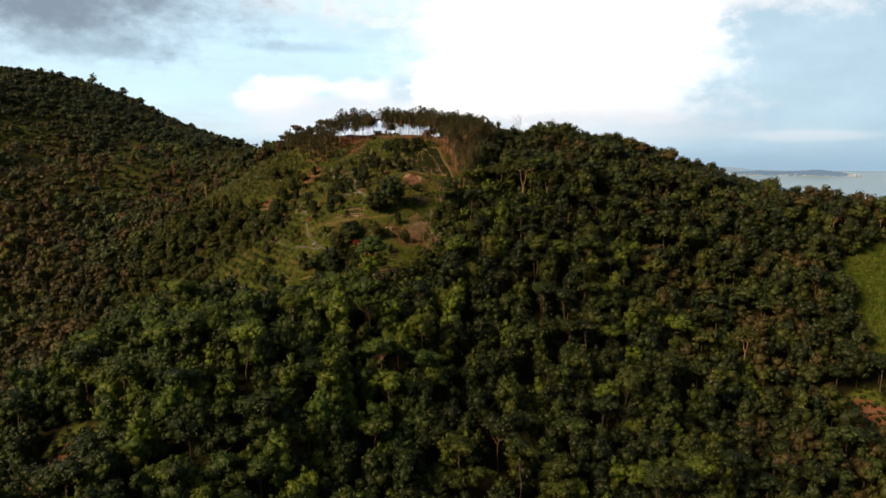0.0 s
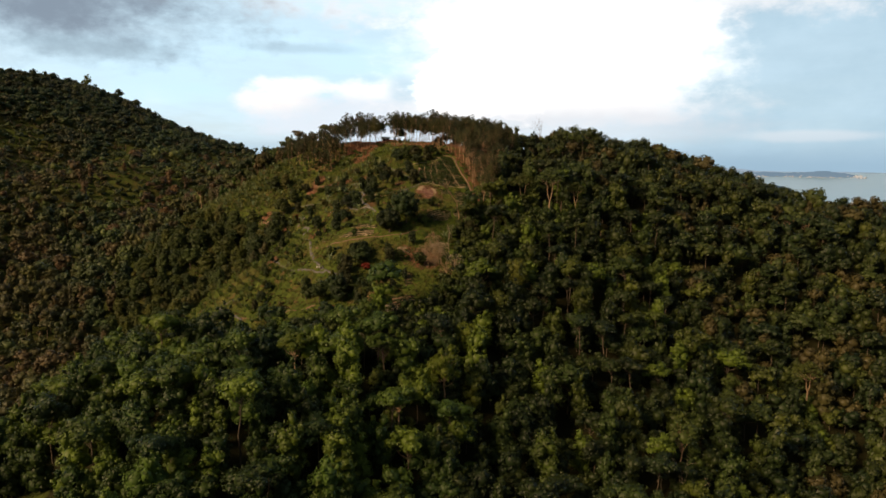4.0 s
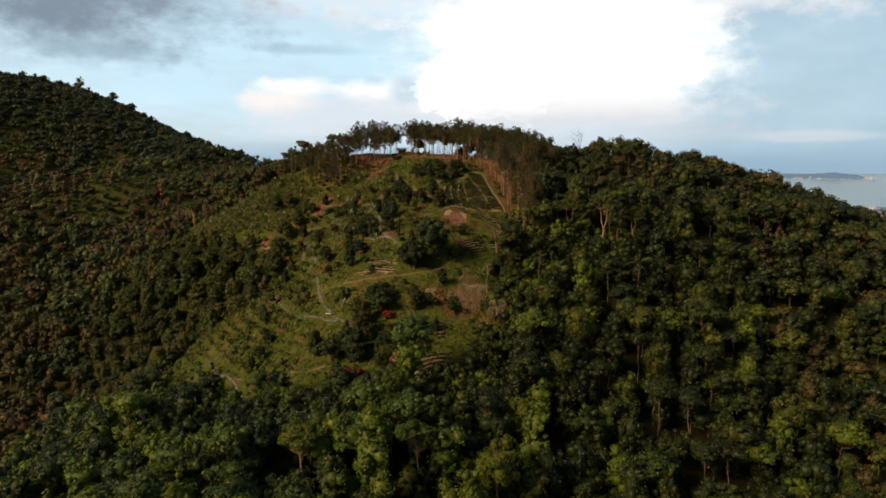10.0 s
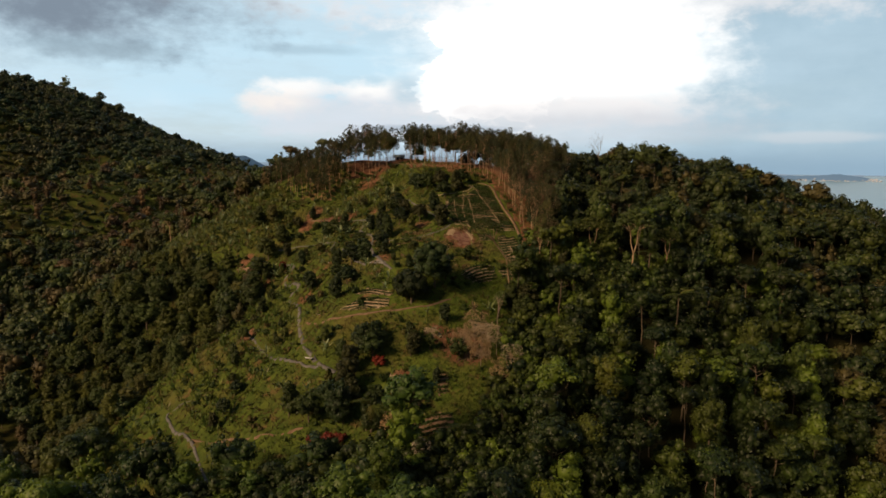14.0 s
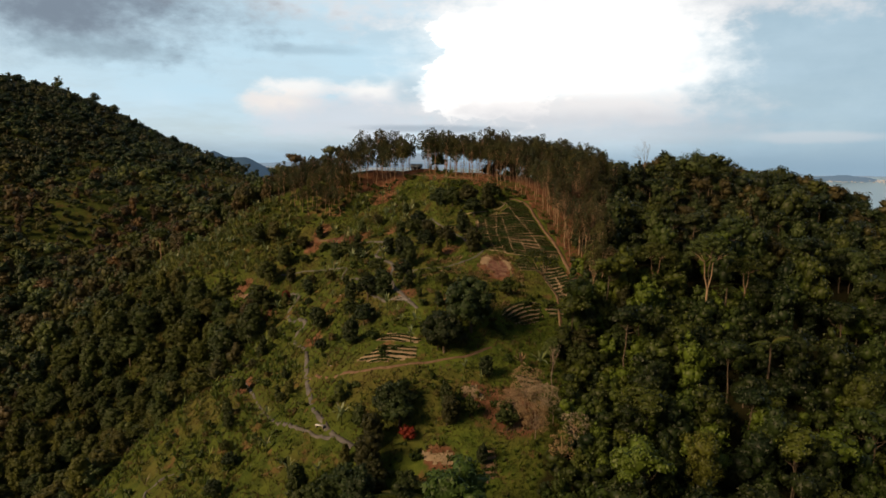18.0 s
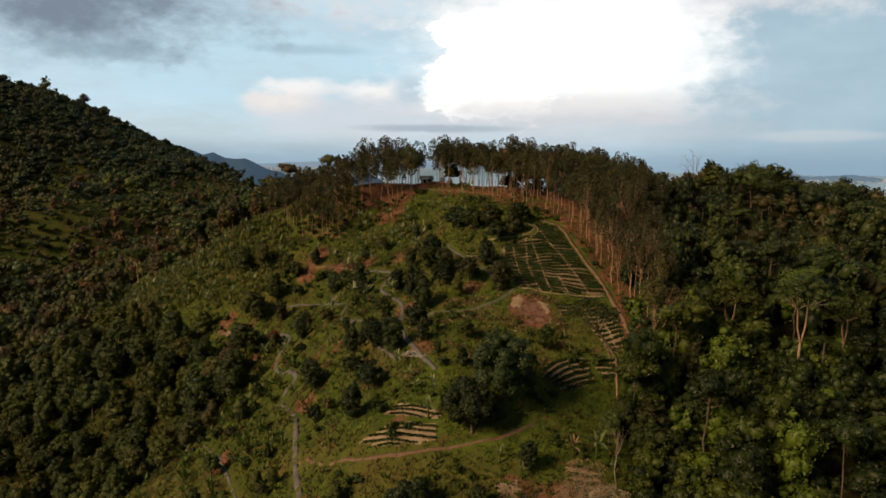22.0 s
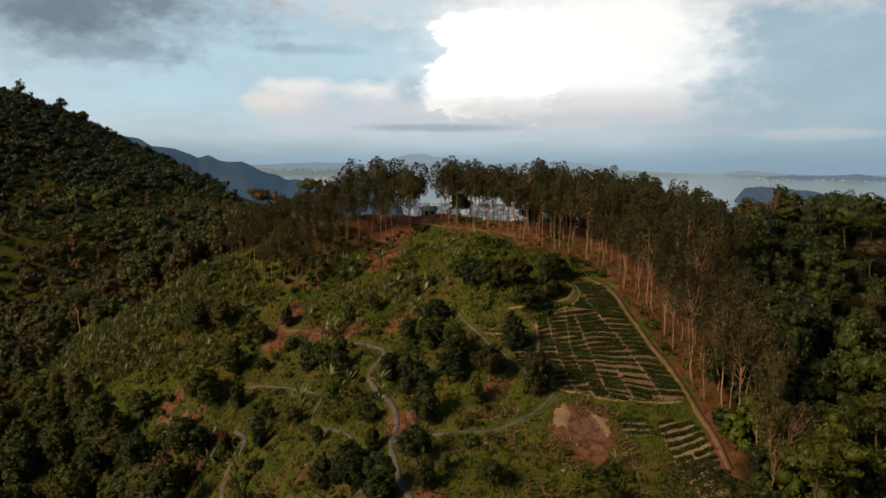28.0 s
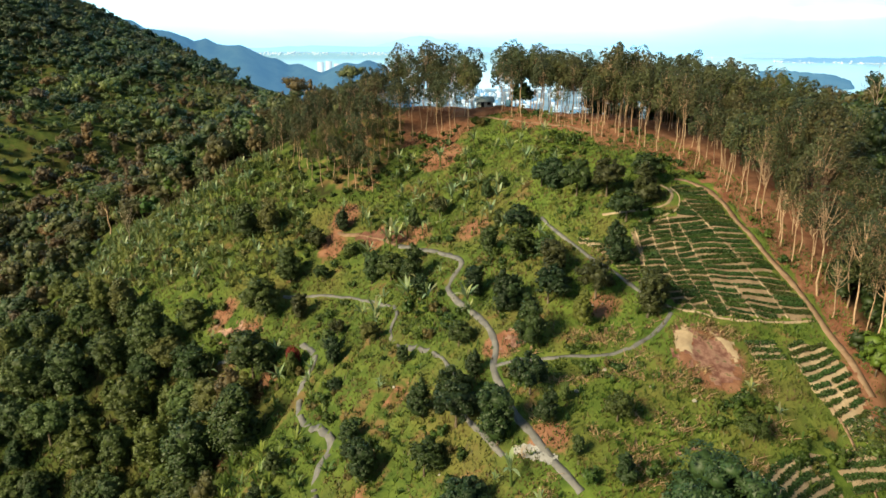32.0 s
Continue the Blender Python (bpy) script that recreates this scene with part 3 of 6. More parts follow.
def broad_tree(rng, h, spread, crown_from, lobes_n, leaf_n, leaf, trunk_r, shape="dome", limbs=True, sides=5, loose=0.35, puff=0.4, core=0.86):
    """A broad-leaved tree: crooked trunk, limbs, and a bumpy crown. shape: dome, cone, column or flat."""
    lean = rng.normal(size=2) * 0.03 * h
    low, high = h * crown_from, h
    zc, hz = (low + high) / 2, (high - low) / 2
    top = low + hz * 1.1
    zs = np.linspace(-0.6, top, 6)
    pts = np.stack([lean[0] * (zs / h) ** 2 + 0.012 * h * np.sin(zs * 0.7 + rng.random() * 6), lean[1] * (zs / h) ** 2 + 0.012 * h * np.sin(zs * 0.9), zs], 1)
    wood = [tube(pts, np.linspace(trunk_r * 1.25, trunk_r * 0.35, 6), sides)]
    lobes = []
    if core > 0.5:
        # the full middle of the crown
        for k in range(3 if shape in ("column", "cone") else 1):
            up = (0.35 - 0.5 * k) if shape in ("column", "cone") else 0.0
            wide = spread * (0.78 if shape == "column" else (0.42, 0.58, 0.72)[k] if shape == "cone" else 0.80)
            lobes.append((lean[0], lean[1], zc + up * hz, min(wide, hz * 1.15), 0.0, 0.0, 0.3))
    for k in range(lobes_n):
        t = (k + 0.5) / lobes_n
        q = 1.0 - t * (1.45 if shape in ("dome", "flat") else 1.85)
        a = k * 2.39996 + 0.5 * rng.normal()
        ring = math.sqrt(max(0.0, 1 - q * q))
        wide = {"dome": 1.0, "flat": 1.0, "column": 0.95, "cone": 0.72 - 0.38 * q}[shape]
        if shape == "column":
            ring = min(1.0, ring * 1.3)
        out = np.array([math.cos(a) * ring, math.sin(a) * ring, q * (0.6 if shape == "flat" else 1.0)])
        rr = spread * puff * (0.42 + 1.0 * rng.random() ** 2) * (0.8 if q > 0.8 else 1.0)
        jog = 0.60 + 0.30 * rng.random()
        c = np.array([lean[0], lean[1], zc]) + out * np.array([spread * wide, spread * wide, hz]) * jog
        c[2] = min(max(c[2], rr * 0.5), high - rr * 0.6)
        n = out / (np.linalg.norm(out) + 1e-9)
        lobes.append((*c, rr, *n))
        if limbs and q > -0.5:
            base = pts[2] + (pts[5] - pts[2]) * min(1.0, 0.3 + 0.7 * rng.random())
            mid = (base + c) / 2 + np.array([0, 0, -0.05 * h * ring])
            wood.append(tube([base, mid, c], [trunk_r * 0.40, trunk_r * 0.28, trunk_r * 0.1], 4))
    return merge(wood), leaves(rng, lobes, leaf_n, leaf, loose, core, 1.1 if shape in ("column", "cone") else 0.62 if shape == "flat" else 0.85)


def thing_tree(name, rng, wood, crown, bark_name, leaf_name, label, category, group=""):
    base = tagged(new(name), label, category, group)
    part_of("trunk", smooth(mesh_of("trunk", *wood, [bark_name])), base)
    part_of("crown", mesh_of("crown", *crown, [leaf_name]), base)
    return base


def stand(ob, x, y, rng, scale=1.0, wide=1.0, tilt=0.03):
    """A copy of a thing at a place on the ground, its width stretched by wide."""
    m = pose(x, y, float(height(x, y)), math.degrees(rng.normal() * tilt), math.degrees(rng.normal() * tilt), rng.random() * 360)
    c = copy_thing(ob, m)
    c.scale = (scale * wide, scale * wide, scale)
    return c


def wood_stuff(name, kinds, spots, rng, mats, label, category, tall=0.35):
    """Many trees joined into one stretch of wood. spots: x, y, scale, kind."""
    V, FW, FL, T, k = [], [], [], [], 0
    for x, y, sc, kind in spots:
        a = rng.random() * 6.283
        c, s = math.cos(a), math.sin(a)
        R = np.array([[c, -s, 0], [s, c, 0], [0, 0, 1]]) * sc
        R[2] *= 0.85 + tall * rng.random()
        o = np.array([x, y, float(height(x, y)) - 0.3])
        tint = min(1.0, max(0.0, 0.92 * rng.random() + 0.04 + 0.45 * noise.noise((x * 0.028, y * 0.028, 5.0))))
        for (v, f), store in zip(kinds[int(kind)], (FW, FL)):
            V.append(v @ R.T + o)
            store.append(f + k)
            T.append(np.full(len(v), tint))
            k += len(v)
    FW, FL = np.concatenate(FW), np.concatenate(FL)
    slots = np.concatenate([np.zeros(len(FW)), np.ones(len(FL))])
    me = mesh_of(name, np.concatenate(V), [FW, FL], mats, slots, tint=np.concatenate(T))
    return tagged(new(name, me), label, category, kind="stuff")


def scatter(rng, x0, x1, y0, y1, step, keep):
    """Jittered grid of places for which keep(x, y) holds."""
    gx, gy = np.meshgrid(np.arange(x0, x1, step), np.arange(y0, y1, step * 0.9))
    gx = gx + (np.arange(gx.shape[0]) % 2)[:, None] * step * 0.5
    x = (gx + rng.uniform(-0.38, 0.38, gx.shape) * step).ravel()
    y = (gy + rng.uniform(-0.38, 0.38, gy.shape) * step).ravel()
    k = keep(x, y)
    return x[k], y[k]


# ---- setting: ground, sea, distance ----
def plots(x, y):
    """1 where the far valley is open scrub and garden land, 0 under its woods."""
    n = np.array([noise.noise((a * 0.02, b * 0.012, 8.0)) for a, b in zip(np.ravel(x), np.ravel(y))]).reshape(np.shape(x))
    return np.clip((0.15 - n) / 0.12, 0, 1) * np.clip((700 - y) / 40, 0, 1) * (y > 360) * (x < -100)


def build_ground():
    x, y = np.meshgrid(GX, GY)
    n, m = len(GX), len(GY)
    i, j = np.meshgrid(np.arange(m - 1), np.arange(n - 1), indexing="ij")
    f = np.stack([i * n + j, i * n + j + 1, (i + 1) * n + j + 1, (i + 1) * n + j], -1).reshape(-1, 4)
    open_land = inside(CLEARING, x, y) | inside(MEADOW, x, y) | inside(OPEN["bank"], x, y) | inside(OPEN["bank_east"], x, y)
    grove = inside(GROVE, x, y)
    # wood: share of leaf litter, with canopy shade painted into its tone
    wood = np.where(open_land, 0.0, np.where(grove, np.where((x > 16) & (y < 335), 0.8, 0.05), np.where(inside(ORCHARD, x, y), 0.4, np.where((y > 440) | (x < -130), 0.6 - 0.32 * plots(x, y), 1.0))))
    soil = np.where(grove, np.where(x > -48, 0.85, np.where(x > -64, 0.45, 0.3)), 0.1)
    for px, py, pr, k in SOIL:
        soil = np.maximum(soil, k * np.clip(1.5 - np.hypot(x - px, y - py) / (0.85 * pr), 0, 1))
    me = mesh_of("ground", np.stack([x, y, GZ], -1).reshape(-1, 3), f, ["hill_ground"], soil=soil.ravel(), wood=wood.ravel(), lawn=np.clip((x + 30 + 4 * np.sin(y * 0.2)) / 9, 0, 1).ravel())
    tagged(new("ground", smooth(me)), "grassy hillside ground with red earth patches and leaf litter, darkened for shade under the woods", "hillside", kind="structure")


GROVE = [(-86, 404), (-76, 396), (-69, 389), (-61, 384), (-54, 382), (-50, 393), (-44, 394), (-37, 391), (-32, 395), (-27, 398), (-17, 386), (-10, 380), (-6, 370), (-1, 368), (4, 358), (8, 352), (10, 343), (12, 333), (15, 324), (16, 312), (18, 303),
         (21, 303), (25, 318), (28, 340), (38, 362), (30, 394), (5, 410), (-35, 418), (-75, 414)]
SOIL = ((-4, 314, 6, 0.8), (-62, 372, 4, 0.75), (-52, 369, 4, 0.8), (-44, 365, 5, 0.6), (-33, 357, 5, 0.6), (-30, 321, 3.5, 0.9), (-78, 358, 5, 0.8), (-84, 366, 4, 0.7), (-70, 345, 4, 0.6), (-76, 335, 5, 0.7), (-30, 285, 4, 0.5), (-11, 273, 4, 0.8), (-18, 259, 4, 0.8),
        (-4, 270, 7, 0.9), (-60, 378, 4, 0.8), (-16, 324, 4, 0.6), (-26, 303, 4, 0.6), (-45, 322, 4, 0.55), (-50, 307, 4, 0.6), (-86, 163, 9, 1.0), (158, 228, 9, 0.9), (14, 312, 6, 0.9), (-39, 388, 6, 0.9), (-20, 392, 5, 0.8), (-36, 300, 4, 0.5), (-65, 300, 5, 0.6), (-57, 276, 4, 0.5))
ORCHARD = [(-94, 264), (-99, 286), (-93, 303), (-84, 311), (-75, 321), (-72, 334), (-79, 345), (-93, 362), (-113, 378), (-133, 396), (-150, 388), (-150, 345), (-140, 318), (-120, 290), (-106, 262)]
OPEN = dict(bank=[(-97, 150), (-76, 152), (-78, 174), (-94, 176)], bank_east=[(150, 215), (170, 222), (166, 240), (150, 236)])
build_ground()


def sea_z(r, u=0.0):
    q = np.clip((r - 3200) / 1500, 0, None)
    return -121.0 + 108 * q ** 2 + 20 * np.clip((r - 4540) / 120, 0, 1) * np.clip((0.34 - u) / 0.1, 0, 1)


def build_sea():
    r = np.concatenate([np.linspace(2300, 3200, 5), np.linspace(3300, 4500, 13), np.linspace(4540, 4720, 5)])
    a = np.radians(np.linspace(-60, 60, 61))
    rr, aa = np.meshgrid(r, a, indexing="ij")
    v = np.stack([rr * np.sin(aa), rr * np.cos(aa), sea_z(rr, np.tan(aa))], -1).reshape(-1, 3)
    n = len(a)
    i, j = np.meshgrid(np.arange(len(r) - 1), np.arange(n - 1), indexing="ij")
    f = np.stack([i * n + j, (i + 1) * n + j, (i + 1) * n + j + 1, i * n + j + 1], -1).reshape(-1, 4)
    tagged(new("water", smooth(mesh_of("water", v, f, ["sea_water"]))), "pale grey-blue calm sea beyond the hills", "sea", kind="structure")


build_sea()


def far_ridge(name, mat, label, r, crest, base, depth, seed, kind="structure", rough=0.06):
    """A far range: crest is a line of (bearing as x/y, slope above the eye's level), r its distance."""
    rng = np.random.default_rng(seed)
    u = np.linspace(crest[0][0], crest[-1][0], 120)
    e = np.interp(u, [c[0] for c in crest], [c[1] for c in crest])
    e = e + rough * (np.interp(u, np.linspace(u[0], u[-1], 40), rng.random(40)) - 0.5) * (e.max() - e.min() + 0.004)
    a = np.arctan(u)
    rows = []
    for k, (dr, h) in enumerate(((-depth, 0.0), (-depth * 0.7, 0.35), (-depth * 0.3, 0.78), (0, 1.0), (depth * 0.5, 0.6), (depth, 0.0))):
        rr = r + dr + (depth * 0.12 * np.sin(u * 60 + k) if 0 < k < 5 else 0)
        top = 33 + r * e
        rows.append(np.stack([rr * np.sin(a), rr * np.cos(a), base + (top - base) * h], -1))
    v = np.stack(rows)
    n = len(u)
    i, j = np.meshgrid(np.arange(len(rows) - 1), np.arange(n - 1), indexing="ij")
    f = np.stack([i * n + j, i * n + j + 1, (i + 1) * n + j + 1, (i + 1) * n + j], -1).reshape(-1, 4)
    ob = new(name, smooth(mesh_of(name, v.reshape(-1, 3), f, [mat])))
    return tagged(ob, label, "distant hills", kind=kind)


far_ridge("backdrop_hill", "far_wood_haze", "wooded coastal hill behind the valley, dark blue from painted haze", 2000,
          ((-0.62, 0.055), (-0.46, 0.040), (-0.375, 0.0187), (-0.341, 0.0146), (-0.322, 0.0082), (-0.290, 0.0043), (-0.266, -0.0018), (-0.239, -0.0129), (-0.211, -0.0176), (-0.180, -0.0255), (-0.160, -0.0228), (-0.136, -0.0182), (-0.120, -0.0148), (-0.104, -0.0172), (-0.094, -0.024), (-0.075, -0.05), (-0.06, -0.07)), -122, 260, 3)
far_ridge("backdrop_island", "island_wood_haze", "wooded island in the strait, dark blue from painted haze", 3450,
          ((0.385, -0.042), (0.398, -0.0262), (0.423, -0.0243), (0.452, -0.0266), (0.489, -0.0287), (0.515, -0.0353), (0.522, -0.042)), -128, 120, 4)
far_ridge("backdrop_far_island", "far_shore_haze", "long low island far out, dark blue from painted haze", 4560,
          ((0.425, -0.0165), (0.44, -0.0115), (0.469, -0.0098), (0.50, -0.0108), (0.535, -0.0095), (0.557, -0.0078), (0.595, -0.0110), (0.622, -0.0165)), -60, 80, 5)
far_ridge("backdrop_haze_hill", "far_peak_haze", "pale hazy hills beyond the islands", 4700,
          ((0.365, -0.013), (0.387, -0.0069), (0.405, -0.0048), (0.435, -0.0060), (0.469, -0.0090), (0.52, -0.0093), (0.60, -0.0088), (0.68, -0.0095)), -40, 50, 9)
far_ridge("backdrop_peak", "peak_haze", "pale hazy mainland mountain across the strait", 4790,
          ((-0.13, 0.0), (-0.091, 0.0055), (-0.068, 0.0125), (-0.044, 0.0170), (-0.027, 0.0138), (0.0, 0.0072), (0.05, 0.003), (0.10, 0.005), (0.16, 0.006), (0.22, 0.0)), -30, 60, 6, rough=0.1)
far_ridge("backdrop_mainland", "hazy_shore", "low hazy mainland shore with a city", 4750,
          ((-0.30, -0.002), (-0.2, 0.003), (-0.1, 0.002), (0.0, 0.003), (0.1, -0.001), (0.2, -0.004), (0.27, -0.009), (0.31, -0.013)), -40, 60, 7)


# ---- small helpers for things on the slope ----
def ribbon(line, width, lift=0.07, drop=0.25, step=0.7, wobble=0.08, seed=1):
    """A path laid over the ground along a line, with edges that go down into the soil."""
    r = np.random.default_rng(seed)
    P = np.array(line, float)
    # round the corners
    for _ in range(2):
        Q = [P[0]]
        for a, b in zip(P[:-1], P[1:]):
            Q += [a * 0.75 + b * 0.25, a * 0.25 + b * 0.75]
        P = np.array(Q + [P[-1]])
    d = np.r_[0, np.cumsum(np.hypot(*np.diff(P, axis=0).T))]
    s = np.arange(0, d[-1], step)
    c = np.stack([np.interp(s, d, P[:, 0]), np.interp(s, d, P[:, 1])], 1)
    t = np.gradient(c, axis=0)
    t /= np.linalg.norm(t, axis=1)[:, None] + 1e-9
    nrm = np.stack([-t[:, 1], t[:, 0]], 1)
    w = width * (1 + wobble * r.normal(size=len(s)))
    rows = []
    mid = height(c[:, 0], c[:, 1])
    for k, off, dz in ((0, -0.56, -drop), (1, -0.5, lift * 0.6), (2, 0.0, lift), (3, 0.5, lift * 0.6), (4, 0.56, -drop)):
        q = c + nrm * (w * off)[:, None]
        z = np.maximum(height(q[:, 0], q[:, 1]), mid - 0.15) + dz
        rows.append(np.c_[q, z])
    v = np.stack(rows, 1).reshape(-1, 3)
    i, j = np.meshgrid(np.arange(len(s) - 1), np.arange(4), indexing="ij")
    f = np.stack([i * 5 + j, i * 5 + j + 1, (i + 1) * 5 + j + 1, (i + 1) * 5 + j], -1).reshape(-1, 4)
    return v, f


def drape(poly, lift=0.05, step=0.6, ragged=0.3, seed=1):
    """A sheet over the ground inside an outline, its rim ragged and sunk."""
    r = np.random.default_rng(seed)
    P = np.array(poly, float)
    x0, y0 = P.min(0) - 1
    x1, y1 = P.max(0) + 1
    gx, gy = np.meshgrid(np.arange(x0, x1, step), np.arange(y0, y1, step))
    gx, gy = gx + r.uniform(-0.2, 0.2, gx.shape) * step, gy + r.uniform(-0.2, 0.2, gy.shape) * step
    ins = inside([tuple(p) for p in poly], gx, gy)
    rim = near_line(list(poly) + [poly[0]], gx, gy)
    ins = ins & (rim > ragged * r.random(gx.shape)) | (rim < ragged * 0.5 * r.random(gx.shape))
    z = height(gx, gy) + lift * np.clip(rim / 0.8, 0.2, 1.0) + 0.03 * r.random(gx.shape)
    m, n = gx.shape
    q = ins[:-1, :-1] & ins[1:, :-1] & ins[:-1, 1:] & ins[1:, 1:]
    i, j = np.nonzero(q)
    f = np.stack([i * n + j, i * n + j + 1, (i + 1) * n + j + 1, (i + 1) * n + j], -1)
    used = np.unique(f)
    back = np.zeros(m * n, int)
    back[used] = np.arange(len(used))
    return np.stack([gx, gy, z], -1).reshape(-1, 3)[used], back[f]


def tufts(rng, x, y, blades, h, spread, lean=0.5):
    """Grass clumps: a fan of narrow blades at each place."""
    n = len(x)
    k = n * blades
    bx, by = np.repeat(x, blades) + rng.normal(size=k) * spread, np.repeat(y, blades) + rng.normal(size=k) * spread
    hh = np.repeat(h * (0.5 + rng.random(n)), blades) * (0.6 + 0.7 * rng.random(k))
    a = rng.random(k) * 6.283
    w = hh * 0.16 + 0.03
    z = height(bx, by) - 0.05
    base = np.stack([bx, by, z], 1)
    side = np.stack([np.cos(a), np.sin(a), 0 * a], 1) * w[:, None]
    tip = base + np.stack([np.sin(a) * hh * lean * rng.normal(size=k), -np.cos(a) * hh * lean * rng.normal(size=k), hh], 1)
    v = np.stack([base - side, base + side, tip], 1).reshape(-1, 3)
    return v, np.arange(k * 3).reshape(-1, 3), np.repeat(np.repeat(rng.random(n), blades), 3)


# ---- paths and tracks ----
PATHS = (
    ("red_track", "path_earth", 1.1, "bare reddish earth track along the slope", ((-61, 374.5), (-54, 371), (-47.4, 364))),
    ("hill_path", "path_concrete", 1.0, "narrow grey concrete path winding down the hill", ((-47.4, 364), (-42, 358), (-37, 351), (-34.7, 347.3), (-37, 343.5), (-38, 342), (-35.6, 335.6), (-32.7, 329.6), (-31.1, 322.8), (-31, 319.5), (-31.8, 317), (-30.6, 312.6), (-29.8, 308.6), (-28, 303.7), (-26, 300), (-23.5, 296))),
    ("garden_path", "path_concrete", 0.85, "pale concrete path curving to the vegetable garden", ((-31.4, 317), (-28.8, 316.7), (-25, 316), (-19, 315), (-15.3, 314.8), (-12, 316.4), (-8.7, 319.3), (-7, 321.5))),
    ("short_path", "path_concrete", 0.8, "short pale path between fruit trees", ((-83, 357), (-75.6, 354.4))),
    ("cross_path", "path_concrete", 0.8, "thin pale path across the slope", ((-71, 364), (-63, 360), (-56, 356), (-51.7, 350.2), (-47.5, 345))),
    ("loop_path", "path_concrete", 0.85, "grey path looping below the banana plants", ((-47, 345), (-45.9, 341), (-47.2, 339), (-46.7, 334.8), (-44.4, 331), (-40.8, 327.8), (-38.2, 324), (-37, 320), (-36.5, 315.4), (-36, 312.4), (-33.5, 307), (-31, 302))),
    ("spur_path", "path_concrete", 1.1, "grey concrete path down the grassy spur", ((-64, 348), (-60, 342), (-61.2, 339), (-62.2, 336), (-61.2, 330), (-58.7, 325.6), (-55, 321.4), (-53.9, 319.6), (-55.3, 317.5), (-56, 313), (-53, 308), (-50.8, 304.5), (-49.5, 298), (-48.3, 291), (-45.8, 281.7), (-43.3, 274.5), (-40, 270), (-37.3, 267), (-34, 264))),
    ("branch_path", "path_concrete", 0.8, "thin concrete branch path to a rest place", ((-71.5, 311), (-66, 303), (-61, 294), (-56.5, 285), (-53, 279.5), (-49.6, 275.5), (-43.5, 269.5), (-37.8, 267))),
    ("upper_path", "path_concrete", 0.85, "pale concrete path below the dark trees", ((-21.4, 350), (-19.9, 345), (-18, 339.4), (-16, 334), (-12.5, 329), (-9.5, 324))),
    ("curved_path", "sand", 0.75, "sandy curved path at the head of the garden", ((-12, 345), (-9, 344.2), (-5.4, 343.8), (-2, 344.5), (0.2, 347.2), (0.8, 350.5), (-0.5, 352.5))),
    ("foot_path", "path_concrete", 0.9, "pale path at the foot of the spur", ((-73, 277), (-78.7, 274.3), (-74.4, 267), (-65.8, 257.7), (-60.8, 248.7), (-55.7, 239), (-50, 228))),
    ("foot_track", "path_earth", 0.7, "thin earth track across the lower grass", ((-65.8, 257.7), (-55, 253.6), (-45, 250.4), (-39, 250))),
    ("terrace_track", "path_earth", 0.8, "earth track below the sandy beds", ((-47.3, 289), (-41.5, 283.4), (-35, 280.3), (-29, 279.4), (-22.5, 280), (-15, 281.8), (-10.5, 283.7), (-7, 285.5))),
    ("bed_track", "path_earth", 0.6, "trodden earth track beside the lower beds", ((9, 311), (9.8, 309), (10, 306), (10.3, 302.4), (10, 298))),
    ("garden_edge_track", "path_earth", 1.5, "bare sandy track between garden and rubber grove", ((2.4, 354), (4.6, 353.2), (7.7, 349.5), (8.9, 340), (10.5, 332.4), (12.5, 328.6), (14.1, 322.4), (15, 318), (15.5, 311))),
    ("hilltop_track", "path_earth", 0.6, "trodden earth track on the hilltop", ((-36, 402), (-29, 397), (-20, 391), (-12, 384), (-6, 377))),
)
for n, (name, mat, width, label, line) in enumerate(PATHS):
    tagged(new(name, smooth(mesh_of(name, *ribbon(line, width * (0.86 if name in ("hill_path", "spur_path") else 0.66), 0.07 + 0.006 * (n % 4), seed=n), [mat]))), label, "path", kind="structure")

